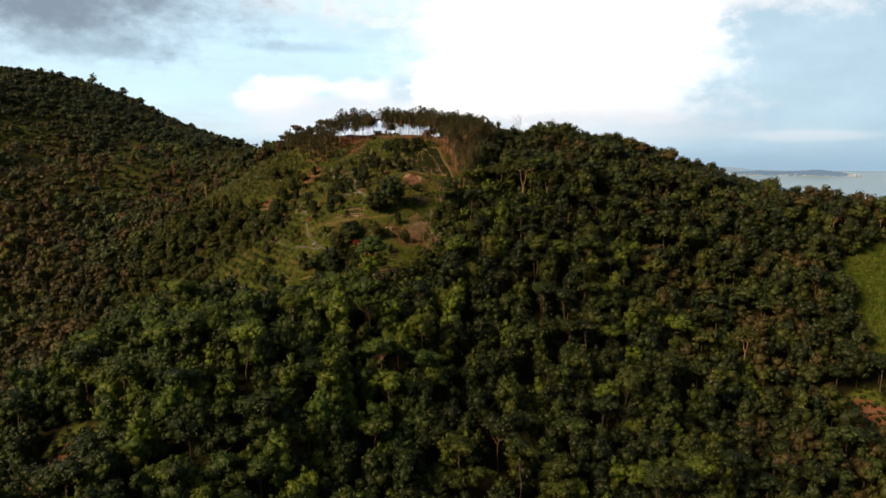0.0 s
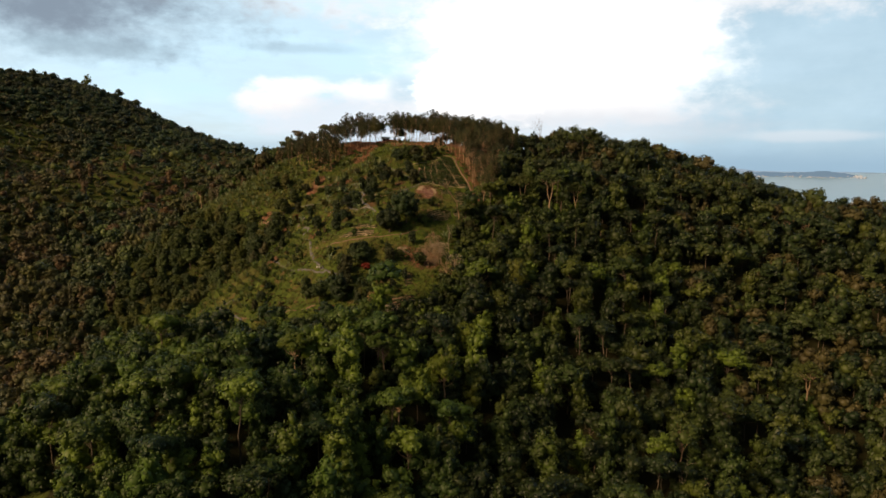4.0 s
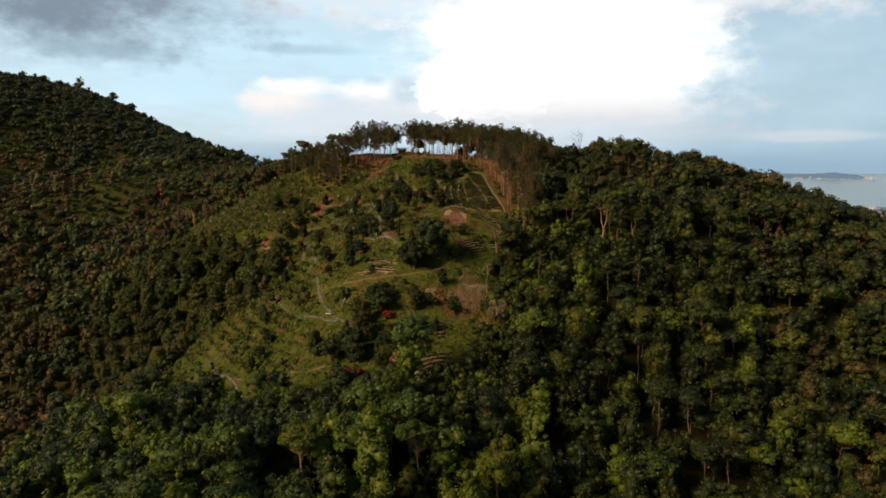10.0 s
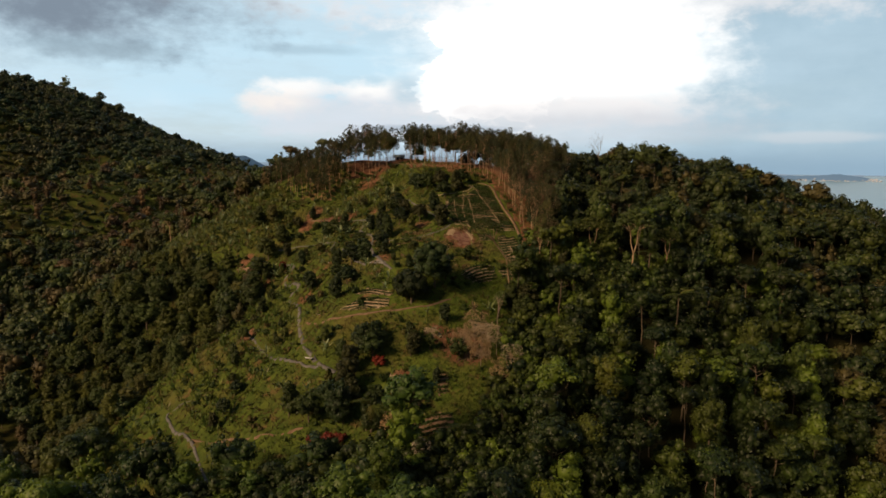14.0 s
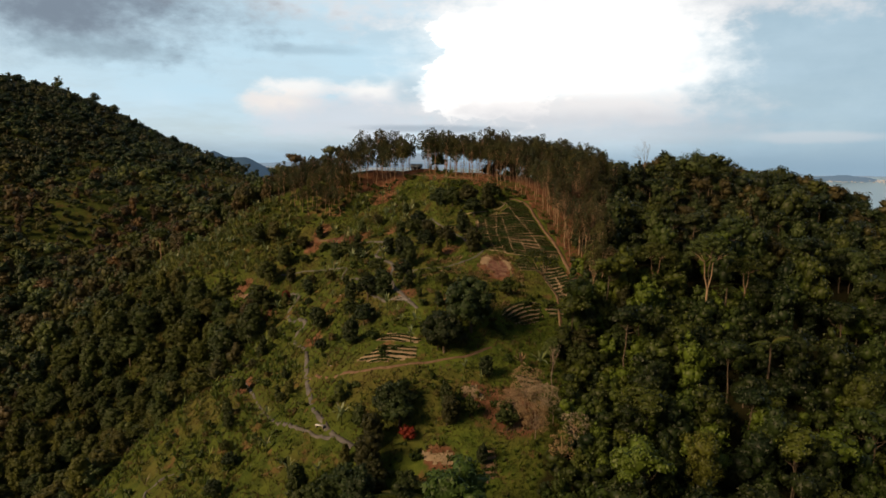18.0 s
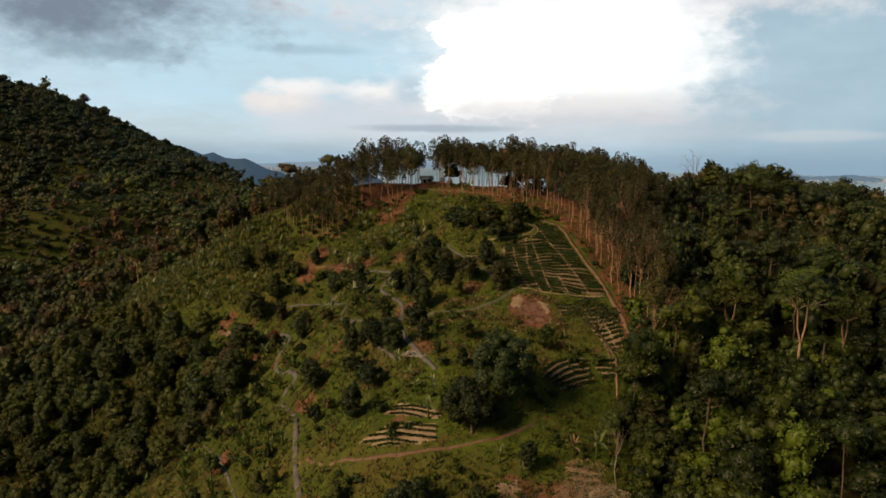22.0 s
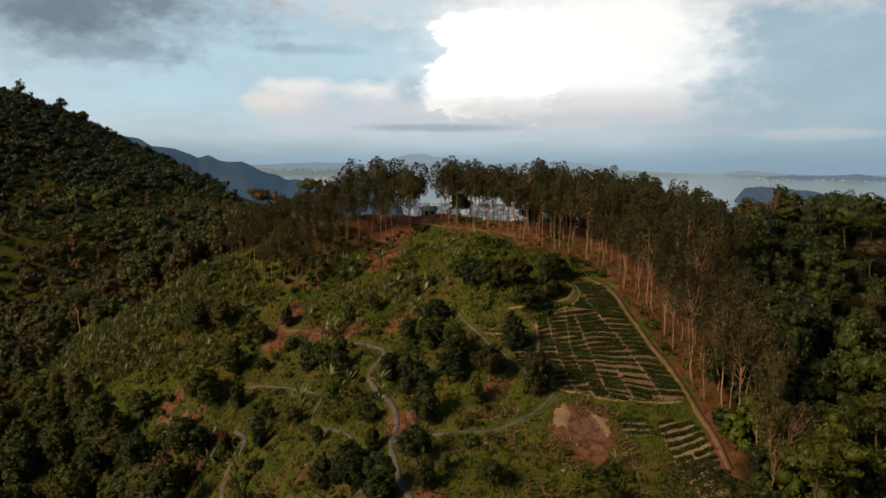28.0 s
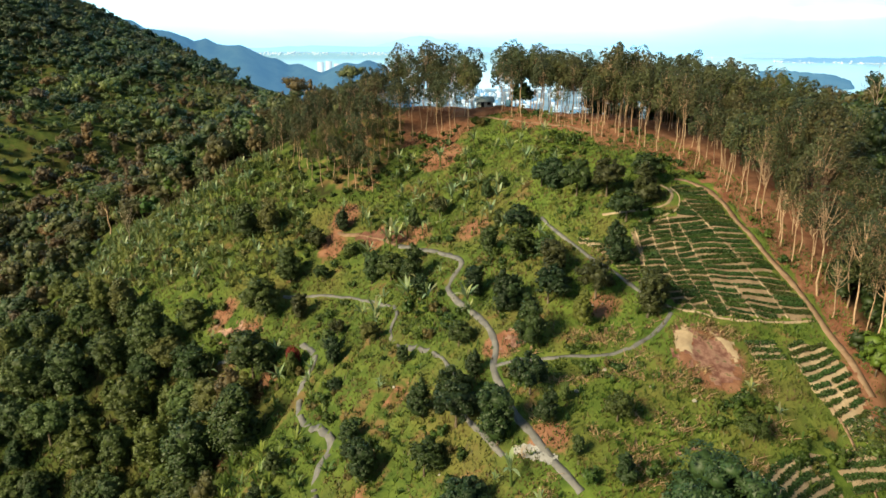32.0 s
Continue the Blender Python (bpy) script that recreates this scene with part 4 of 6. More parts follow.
# ---- bare earth and slabs ----
for name, mat, label, poly in (
        ("bare_red_patch", "dug_earth", "bare reddish and pink earth patch below the garden", ((-8.1, 317.6), (-6.4, 319.3), (-3.4, 318.2), (-0.1, 316.8), (-0.2, 313.5), (-1.6, 310.0), (-5.1, 309.9), (-6.0, 312.0), (-8.9, 313.6))),
        ("pale_scrape", "sand", "pale scraped earth at the head of the red patch", ((-8.2, 317.6), (-6.5, 319.3), (-4.8, 317.4), (-5.6, 315.8), (-5.9, 313.4), (-7.4, 314.2), (-8.6, 313.6))),
        ("pale_strip", "sand", "pale strip of scraped earth below the garden", ((-4.4, 318.5), (-0.3, 317.1), (0.1, 314.4), (-1.0, 313.8), (-2.4, 316.4))),
        ("rubble_patch", "red_earth", "small pinkish bare patch in the lawn", ((-12.8, 300.8), (-11.7, 301.9), (-9.2, 302.5), (-9.4, 301.1))),
        ("bare_terrace", "sand", "bare sandy terrace on the slope", ((-14.5, 274), (-10.8, 275.7), (-9, 272), (-12.7, 270.6))),
        ("lower_terrace", "sand", "bare sandy terrace with pits", ((-21.5, 261), (-15.5, 260.6), (-15.2, 257.6), (-20.6, 258))),
        ("grey_slab", "slab_concrete", "pale concrete landing beside the hill path", ((-31.2, 303.2), (-28.7, 303), (-25.2, 300.6), (-25.4, 298.9), (-29, 300.8))),
        ("red_strip", "maroon_earth", "strip of dug red earth at the path", ((-56, 373), (-48, 369.5), (-45, 364.5), (-47, 364), (-52, 367.5), (-58, 371.5))),
        ("orchard_cut", "red_earth", "dug orange earth shelf among the fruit trees", ((-88, 366), (-79, 362.5), (-74, 358.5), (-77, 356.5), (-85, 361.5))),
        ("path_bank", "red_earth", "bare orange bank beside the hill path", ((-30.2, 324), (-27, 322), (-26, 318.3), (-30, 318), (-30.4, 320))),
        ("brown_slope", "path_earth", "dry brown slope under a dead shrub", ((-5.5, 275.5), (-1.5, 276.5), (-2.0, 266.5), (-6, 265)))):
    tagged(new(name, smooth(mesh_of(name, *drape(poly, 0.14 if name.startswith("pale") else 0.08, 0.25 if mat == "slab_concrete" else 0.4, 1.3 if mat in ("red_earth", "dug_earth") else 0.05 if mat == "slab_concrete" else 0.3, seed=len(name)), [mat]))), label, "bare earth", kind="structure")


# ---- vegetable beds ----
def bed_mesh(rng, a, b, width, h, per_m=70, leaf=0.19):
    """Leafy plants along a raised row from a to b."""
    a, b = np.array(a, float), np.array(b, float)
    L = np.hypot(*(b - a))
    n = max(12, int(L * per_m))
    s = rng.random(n)
    c = a + (b - a) * s[:, None] + rng.uniform(-0.40, 0.40, (n, 2)) * width
    p = np.c_[c, height(c[:, 0], c[:, 1]) + h * (0.25 + 0.75 * rng.random(n))]
    nrm = rng.normal(size=(n, 3)) * 0.5 + (0, -0.2, 0.9)
    nrm /= np.linalg.norm(nrm, axis=1)[:, None]
    t = np.cross(nrm, rng.normal(size=(n, 3)))
    t /= np.linalg.norm(t, axis=1)[:, None]
    q = np.cross(nrm, t)
    k = leaf * (0.7 + 0.7 * rng.random(n))[:, None]
    v = np.stack([p - t * k, p + q * k * 0.7 - nrm * k * 0.2, p + t * k - nrm * k * 0.3, p - q * k * 0.7 - nrm * k * 0.2], 1).reshape(-1, 3)
    return v, np.arange(n * 4).reshape(-1, 4)


def mound_mesh(a, b, width, h):
    """The raised soil under a row."""
    k = max(3, int(math.dist(a, b) / 0.8))
    s = np.linspace(0, 1, k)
    c = np.array(a) + (np.array(b) - np.array(a)) * s[:, None]
    d = np.array(b, float) - np.array(a, float)
    nrm = np.array([-d[1], d[0]]) / (np.hypot(*d) + 1e-9)
    rows = []
    for off, dz in ((-0.5, -0.05), (-0.3, h), (0.3, h), (0.5, -0.05)):
        q = c + nrm * width * off
        rows.append(np.c_[q, height(q[:, 0], q[:, 1]) + dz])
    v = np.stack(rows, 1).reshape(-1, 3)
    i, j = np.meshgrid(np.arange(k - 1), np.arange(3), indexing="ij")
    return v, np.stack([i * 4 + j, i * 4 + j + 1, (i + 1) * 4 + j + 1, (i + 1) * 4 + j], -1).reshape(-1, 4)


def garden(name, label, outline, walks, spacing, width, h, soil_mat, rng, bare=None, mound=0.16, along=(1.0, 0.0), gap=0.3, leaf=0.19, per_m=70, bend=0.0):
    """Rows across an outline, cut by walkways (lines in plan), as one thing."""
    base = tagged(new(name), label, "vegetable garden")
    part_of("garden_soil", smooth(mesh_of("garden_soil", *drape(outline, 0.06, 0.55, 0.2, seed=3), [soil_mat])), base, "pale sandy soil between the rows")
    for n, line in enumerate(walks):
        part_of("walkway", smooth(mesh_of("walkway", *ribbon(line, 0.3, 0.10, 0.1, 0.6, 0.3, n), ["sand"])), base, "trodden sandy walkway")
    P = np.array(outline, float)
    u = np.array(along) / np.hypot(*along)
    w = np.array([-u[1], u[0]])
    lo, hi = (P @ w).min(), (P @ w).max()
    ulo, uhi = (P @ u).min(), (P @ u).max()
    r = lo + spacing * 0.6
    hi += bend * (uhi - ulo) ** 2
    while r < hi:
        s = np.arange(ulo, uhi, 0.12)
        wob = 0.18 * np.sin(s * 0.5 + r) - bend * (uhi - s) ** 2
        xy = u * s[:, None] + w * (r + wob)[:, None]
        ok = inside([tuple(p) for p in outline], xy[:, 0], xy[:, 1])
        for line in walks:
            ok &= near_line(line, xy[:, 0], xy[:, 1]) > gap
        ok &= near_line(list(outline) + [outline[0]], xy[:, 0], xy[:, 1]) > 0.25
        e = np.flatnonzero(np.diff(np.r_[0, ok.astype(int), 0]))
        for col, (i, j) in enumerate(zip(e[::2], e[1::2])):
            if j - i < 8:
                continue
            cuts = np.linspace(i, j - 1, 2 if not bend else 2 + (j - i) // 22).astype(int)
            shift = spacing * 0.3 * math.sin(5.1 * col + 1) * (1 if len(walks) > 2 else 0)
            ends = [(xy[p] + w * shift, xy[q] + w * (shift + (0.22 * math.sin(9 * col + 1.3 * r) if len(walks) > 2 else 0))) for p, q in zip(cuts[:-1], cuts[1:])]
            sparse = bare is not None and bool(inside(bare, *xy[(i + j) // 2]))
            bed = part_of("bed", smooth(mesh_of("bed", *merge([mound_mesh(a, b, width, mound) for a, b in ends]), [soil_mat])), base)
            tagged(part_of("greenery", mesh_of("greenery", *merge([bed_mesh(rng, a, b, width * (0.45 if sparse else 1.0), h, per_m * (0.4 if sparse else 1.0), leaf) for a, b in ends]), ["bed_leaves"]), bed), kind="stuff")
        r += spacing
    return base


rng = np.random.default_rng(21)
garden("hillside_garden", "terraced vegetable garden of dark green rows on sandy soil", [(0.9, 352), (6.4, 350.6), (7.9, 339.6), (9.6, 332), (11.5, 328.3), (13.3, 322.5), (6.7, 321.4), (1.1, 320.3), (-5.6, 321.6), (-7.6, 325.1), (-9.2, 329.8), (-8.6, 339.2), (-6.8, 341.4), (-0.9, 341.6), (1.6, 347)],
       [[(-7.9, 341), (-7.8, 335.5), (-8.6, 329.9)], [(-5.6, 340.3), (-5.7, 333.6), (-5.1, 326.8), (-4.0, 321.7)], [(-2.4, 341.4), (-3.1, 332.3), (-2.4, 325.1), (-1.2, 320.2)], [(-1.0, 340.0), (-0.1, 331.4), (0.4, 323.9), (1.0, 320.4)],
        [(1.9, 346.3), (3.1, 339.0), (5.6, 333.2), (7.4, 327.8), (9.5, 322.0)], [(3.4, 327), (4.0, 322.9), (4.8, 320.9)], [(-7.8, 323), (-5.7, 321.4), (1.1, 320.2), (6.7, 321.2), (13.1, 322.4)], [(-6.8, 341.6), (-0.9, 341.8), (1.6, 347), (0.9, 352)]], 1.03, 0.84, 0.30, "bed_soil", rng, gap=0.24, per_m=210, leaf=0.125, mound=0.08,
       bare=[(3.3, 328.4), (8.2, 328.4), (5.9, 322.2), (2.2, 321.2)])
garden("side_garden", "small plot of green rows on sandy soil", [(-14.8, 335.8), (-12.6, 339), (-9.4, 339.4), (-9.1, 331.2), (-9.6, 327), (-11.8, 327.4), (-13, 331.5)], [], 1.05, 0.62, 0.28, "bed_soil", rng, mound=0.1, per_m=130, leaf=0.13)
garden("strip_garden", "three short sandy rows above the dark tree", [(-17.4, 340.8), (-15, 340), (-13.2, 338.0), (-14, 335.4), (-17.2, 338.6)], [], 1.3, 0.5, 0.3, "sand", rng, along=(1, -0.6))
garden("step_garden", "sandy stepped beds with dark green strips", [(7.9, 318.7), (13.1, 318.8), (14.2, 315.1), (14.2, 311.0), (14.2, 307.9), (10.6, 305.6), (8.9, 308.5), (7.9, 310.9), (7.2, 314.5), (6.8, 317.0)], [[(10.9, 312.6), (11.6, 309), (12, 305.4)]], 1.16, 0.66, 0.40, "sand", rng, along=(1, 0.46), per_m=120, leaf=0.14, mound=0.12)
garden("low_step_garden", "short sandy beds half grown over with weeds", [(0.9, 316.9), (5.9, 318.6), (6.7, 315.6), (1.6, 314.6)], [], 1.05, 0.6, 0.3, "sand", rng, along=(1, 0.3), per_m=110, leaf=0.14)
garden("curved_garden", "curved terraced rows with pale edges", [(-3.6, 299.3), (-0.2, 301.7), (3.5, 303.0), (5.9, 303.5), (5.5, 301.4), (6.2, 298.6), (2.6, 295.4), (-1.5, 294.6), (-4.2, 297)], [], 1.05, 0.70, 0.3, "sand", rng, along=(1, 0.36), bend=0.018, per_m=130, leaf=0.14, mound=0.12)
garden("terrace_garden", "stepped green rows with pale edges beside the wood", [(6.6, 303.9), (11.4, 305.1), (14.0, 305.3), (13.4, 301.4), (7.3, 298.8), (6.4, 301.7)], [], 1.15, 0.72, 0.3, "sand", rng, along=(1, 0.34), per_m=130, leaf=0.14, mound=0.12)
garden("sandy_beds", "sandy dug beds with dark green rows", [(-33, 288.4), (-30, 290.6), (-22, 287.4), (-22.4, 285.2), (-29.6, 286.6)], [], 1.0, 0.4, 0.3, "sand", rng, along=(1, -0.25))
garden("lower_sandy_beds", "larger sandy dug beds with dark green rows", [(-36.6, 283.6), (-30.4, 286), (-22.8, 284.8), (-23, 281.2), (-29.2, 280.8), (-32.6, 281)], [], 1.0, 0.4, 0.3, "sand", rng, along=(1, -0.2))
garden("slope_beds", "pale stepped beds above the dried shrub", [(-3, 279.2), (2.8, 280), (3.4, 276.6), (-1.6, 273.6)], [], 1.15, 0.5, 0.3, "sand", rng, along=(1, 0.1))
garden("valley_beds", "short pale beds in the hollow", [(-11.4, 260), (-7.8, 262.6), (-7.7, 256), (-10.2, 253.6)], [], 1.2, 0.55, 0.3, "path_earth", rng, along=(1, 0.3))
garden("foot_beds", "pale stepped beds at the wood's edge", [(-19.6, 247.2), (-13.4, 249.6), (-7, 250.8), (-6, 246.6), (-13, 244)], [], 1.2, 0.55, 0.3, "path_earth", rng, along=(1, 0.25))

# ---- the woods ----
rng = np.random.default_rng(11)
NEAR = [broad_tree(rng, h, sp, cf, ln, lf, sz, 0.18, shp, lm, 4, 0.55, pf) for h, sp, cf, ln, lf, sz, shp, lm, pf in (
    (11, 4.0, 0.15, 17, 1050, 0.25, "dome", False, 0.40), (14, 4.2, 0.42, 15, 900, 0.26, "flat", True, 0.38), (9, 3.6, 0.08, 15, 900, 0.25, "dome", False, 0.42), (15, 2.5, 0.04, 20, 1050, 0.25, "column", False, 0.5),
    (14, 3.1, 0.04, 22, 1100, 0.25, "column", False, 0.46), (7, 3.0, 0.05, 12, 700, 0.24, "dome", False, 0.44), (16, 3.8, 0.55, 13, 780, 0.26, "flat", True, 0.40), (12, 2.6, 0.04, 17, 960, 0.25, "column", False, 0.5), (13, 3.2, 0.10, 18, 960, 0.25, "cone", False, 0.45))]
MID = [broad_tree(rng, h, sp, cf, ln, lf, sz, 0.2, shp, False, 3, 0.4, 0.45) for h, sp, cf, ln, lf, sz, shp in (
    (11, 4.0, 0.1, 10, 330, 0.40, "dome"), (13, 4.3, 0.4, 9, 320, 0.42, "flat"), (9, 3.6, 0.05, 9, 300, 0.40, "dome"), (13, 2.7, 0.05, 11, 320, 0.40, "column"), (8, 3.8, 0.05, 9, 300, 0.40, "dome"), (10, 2.8, 0.05, 10, 300, 0.40, "cone"))]
FAR = [broad_tree(rng, h, sp, cf, ln, lf, sz, 0.25, shp, False, 3, 0.4, 0.5) for h, sp, cf, ln, lf, sz, shp in (
    (9, 4.2, 0.06, 6, 130, 0.64, "dome"), (11, 4.6, 0.15, 6, 140, 0.66, "dome"), (6, 3.8, 0.05, 5, 100, 0.60, "dome"), (13, 4.0, 0.3, 6, 130, 0.64, "flat"))]


UMBRELLAS = ((44, 300.5, 20.2, 5.8, 0.36), (34.5, 309.5, 12.6, 5.5, 0.28), (55.5, 306, 14, 4.2, 0.4), (119.5, 243, 18, 5.0, 0.46))
PALMS = ((51.5, 283, 11, 17), (49, 301, 8, 12), (36, 304, 6, 11), (-24, 246, 6, 12), (63, 292, 7, 12), (-5, 241.5, 5, 14))
TALL = ((2.6, 208.5, 19, 4.4, 0.35, 900, "pale_bark", "bright_leaves"), (-13.6, 208.5, 17, 3.6, 0.5, 600, "forest_bark", "bright_leaves"), (-36, 202, 16, 4.2, 0.5, 620, "pale_bark", "bright_leaves"), (-9, 196, 15, 3.4, 0.45, 560, "pale_bark", "bright_leaves"),
                                        (9, 225, 15, 3.6, 0.4, 560, "forest_bark", "bright_leaves"), (27.6, 255, 15, 3.4, 0.3, 640, "forest_bark", "palm_leaves"), (-20, 226, 14, 3.2, 0.4, 520, "forest_bark", "bright_leaves"), (-60, 190, 15, 4.6, 0.3, 760, "forest_bark", "bright_leaves"),
                                        (66, 205, 17, 4.0, 0.4, 460, "pale_bark", "palm_leaves"), (48, 250, 15, 3.8, 0.4, 640, "forest_bark", "palm_leaves"), (20, 240, 15, 3.6, 0.35, 640, "forest_bark", "palm_leaves"), (70, 280, 15, 3.8, 0.4, 600, "forest_bark", "palm_leaves"),
                                        (69, 380, 13.5, 6, 0.3, 900, "forest_bark", "orchard_leaves"), (84, 390, 12.5, 5.5, 0.3, 800, "forest_bark", "orchard_leaves"), (104, 396, 13, 6, 0.3, 800, "forest_bark", "orchard_leaves"),
                                        (-419, 865, 21, 5.6, 0.2, 420, "forest_bark", "orchard_leaves"), (-388, 874, 20, 5.2, 0.2, 380, "forest_bark", "orchard_leaves"), (-362, 865, 17, 6.5, 0.4, 380, "forest_bark", "orchard_leaves"), (154, 329, 14, 3.6, 0.55, 160, "pale_bark", "fruit_leaves"), (163, 330, 13, 3.2, 0.5, 160, "pale_bark", "fruit_leaves"), (188, 326, 13, 3.4, 0.55, 160, "pale_bark", "orchard_leaves"), (200, 331, 14, 3.4, 0.55, 160, "pale_bark", "fruit_leaves"),
                                        (217, 336, 13, 3.6, 0.5, 160, "pale_bark", "fruit_leaves"), (225, 334, 12, 3.2, 0.5, 160, "pale_bark", "orchard_leaves"), (143, 353, 15, 3.8, 0.5, 180, "pale_bark", "fruit_leaves"), (130, 355, 14, 3.6, 0.5, 180, "pale_bark", "fruit_leaves"), (122, 366, 14, 4.2, 0.45, 180, "forest_bark", "fruit_leaves"), (135, 366, 13, 3.8, 0.5, 180, "forest_bark", "fruit_leaves"),
                                        (-137, 428, 15, 4.5, 0.5, 380, "pale_bark", "palm_leaves"), (-178, 487, 14, 4.2, 0.5, 320, "pale_bark", "palm_leaves"))


FRINGE = [(16, 300), (10, 284), (6, 268), (1, 255), (-3, 243), (-16, 237), (-40, 235), (-64, 237), (-82, 243), (-96, 262), (-104, 262), (-92, 236), (-64, 220), (-36, 214), (-10, 218), (8, 236), (15, 262), (22, 296)]


def fringe(spots):
    """Lower growth along the foot of the clearing."""
    return [(a, b, c * (0.45 if inside(FRINGE, a, b) else 1.0), k) for a, b, c, k in spots]


def near_tall(x, y):
    """Ground round the foot of an emergent tree, where only low growth stands."""
    out = np.zeros(np.shape(x), bool)
    for px, py, *_ in TALL:
        out |= (np.abs(x - px) < 3.2) & (y - py < 3.5) & (y - py > -6) & ~inside(CLEARING, x, y)
    for px, py, *_ in UMBRELLAS + PALMS:
        out |= (np.abs(x - px) < 3.8) & (y - py < 4) & (y - py > -16) & ~inside(CLEARING, x, y) & ~inside(GROVE, x, y)
    return out


def is_forest(x, y):
    out = inside(CLEARING, x, y) | inside(GROVE, x, y) | inside(MEADOW, x, y) | inside(ORCHARD, x, y)
    for poly in OPEN.values():
        out |= inside(poly, x, y)
    out |= near_tall(x, y)
    return ~out & (x < 16 + 0.70 * y) & (x > -0.70 * y)


def spots_of(x, y, rng, kinds, lo=0.75, hi=1.25):
    return list(zip(x, y, rng.uniform(lo, hi, len(x)), rng.integers(0, kinds, len(x))))


MW = ["forest_bark", "forest_leaves"]
x, y = scatter(rng, 3, 290, 150, 440, 5.7, is_forest)
ux, uy = scatter(rng, -70, 130, 180, 345, 2.7, near_tall)
fx, fy = scatter(rng, -106, 24, 212, 302, 2.7, lambda x, y: inside(FRINGE, x, y) & ~inside(CLEARING, x, y))
gx, gy = scatter(rng, 8, 46, 258, 338, 3.4, lambda x, y: inside([(13, 262), (17, 284), (16, 300), (17, 318), (18, 334), (27, 334), (27, 312), (44, 302), (46, 290), (30, 268)], x, y))
ux, uy = np.concatenate([ux, fx, gx]), np.concatenate([uy, fy, gy])
wood_stuff("wood_undergrowth", MID[2:3] + MID[4:5], spots_of(ux, uy, rng, 2, 0.36, 0.72), rng, ["forest_bark", "east_leaves"], "low leafy undergrowth below the tall trees", "undergrowth")
near = ((x < 95) & (y < 345)) | ((x < 78) & (y < 392))
spots = [(a, b, c * (1.0 if b < 335 else 0.62), k) for a, b, c, k in spots_of(x[near], y[near], rng, 9)]
wood_stuff("upper_wood", NEAR, [s for s in spots if s[1] >= 318], rng, ["forest_bark", "ridge_leaves"], "olive and brown trees on the upper eastern slope", "forest")
spots = [s for s in spots if s[1] < 318 and rng.random() < 0.87]
wood_stuff("eastern_wood", NEAR, fringe(spots), rng, ["forest_bark", "east_leaves"], "dense mixed tropical wood on the steep eastern slope", "forest")
wood_stuff("ridge_wood", MID, [(a, b, c * (1.3 if b < 335 else 1.45 if 110 < a < 235 else 1.15), k) for a, b, c, k in spots_of(x[~near], y[~near], rng, 6, 0.55, 0.95)], rng, ["forest_bark", "ridge_leaves"], "mixed tropical wood along the eastern ridge", "forest")
x, y = scatter(rng, -112, 3, 118, 300, 5.7, lambda x, y: is_forest(x, y) & (y < 262))
wood_stuff("front_wood", NEAR, fringe(spots_of(x, y, rng, 9)), rng, MW, "dense dark green tropical wood at the foot of the hill", "forest")
x, y = scatter(rng, -265, -60, 170, 470, 6.0, lambda x, y: is_forest(x, y) & ((y > 262) | (x < -112)) & (x < -60))
close = (x > -150) & (y > 300) & (y < 440)
wood_stuff("flank_wood", NEAR, spots_of(x[close], y[close], rng, 9, 0.45, 0.95), rng, ["forest_bark", "western_leaves"], "mixed trees beside the banana slope", "forest")
x, y = x[~close], y[~close]
wood_stuff("western_wood", MID, spots_of(x, y, rng, 6, 0.45, 1.15), rng, ["forest_bark", "western_leaves"], "mixed fruit trees and scrub on the western flank", "forest")
x, y = scatter(rng, -640, -60, 420, 980, 7.2, lambda x, y: is_forest(x, y) & ((y > 470) | (x < -265)) & (y < 430 - x * 1.5))
thick = rng.random(len(x)) > 0.88 * plots(x, y)
bx, by = x[~thick], y[~thick]
bx = np.concatenate([bx + dx for dx in (-2.6, 2.4)])
by = np.concatenate([by + dy for dy in (2.5, -2.2)])
wood_stuff("valley_scrub", FAR, spots_of(bx, by, rng, 3, 0.2, 0.6), rng, ["forest_bark", "western_leaves"], "low scrub and garden plots across the valley", "scrub")
x, y = x[thick], y[thick]
low = y < 640
wood_stuff("valley_wood", FAR, spots_of(x[low], y[low], rng, 4, 0.55, 1.1), rng, ["forest_bark", "western_leaves"], "scattered brown and green trees on the far side of the valley", "forest")
x, y = x[~low], y[~low]
wood_stuff("mountain_wood", FAR, spots_of(x, y, rng, 4, 0.72, 1.12), rng, ["forest_bark", "mountain_leaves"], "wooded slope of the higher hill across the valley", "forest")
x, y = scatter(rng, -330, -92, 300, 640, 9.5, lambda x, y: is_forest(x, y) & (x > -0.62 * y))
hollow = inside([(-205, 425), (-140, 424), (-112, 424), (-92, 440), (-95, 480), (-120, 545), (-205, 545)], x, y)
ok = rng.random(len(x)) < np.where(hollow, 0.7, 0.10)
wood_stuff("russet_trees", MID, spots_of(x[ok], y[ok], rng, 6, 0.55, 1.0), rng, ["forest_bark", "russet_leaves"], "russet and brown trees in the hollow beyond the banana slope", "forest")
x, y = scatter(rng, -130, 260, 424, 560, 10.0, lambda x, y: is_forest(x, y) & ((y > 440) | (x < 3)) & ((y < 470) | (x > -60)) & ((height(x, y) < 1) | (x < -90) | (x > 60)))
wood_stuff("back_wood", FAR, spots_of(x, y, rng, 4, 0.7, 1.0), rng, MW, "wood falling away behind the hilltop", "forest")


x, y = scatter(rng, -220, 230, -40, 150, 8.5, lambda x, y: (y < 118) | (x > 3) | (x < -112) | (~is_forest(x, y) & ~inside(OPEN["bank"], x, y)))
wood_stuff("valley_floor_wood", FAR, spots_of(x, y, rng, 4, 0.7, 1.1), rng, MW, "dense wood on the valley floor below the hill", "forest")


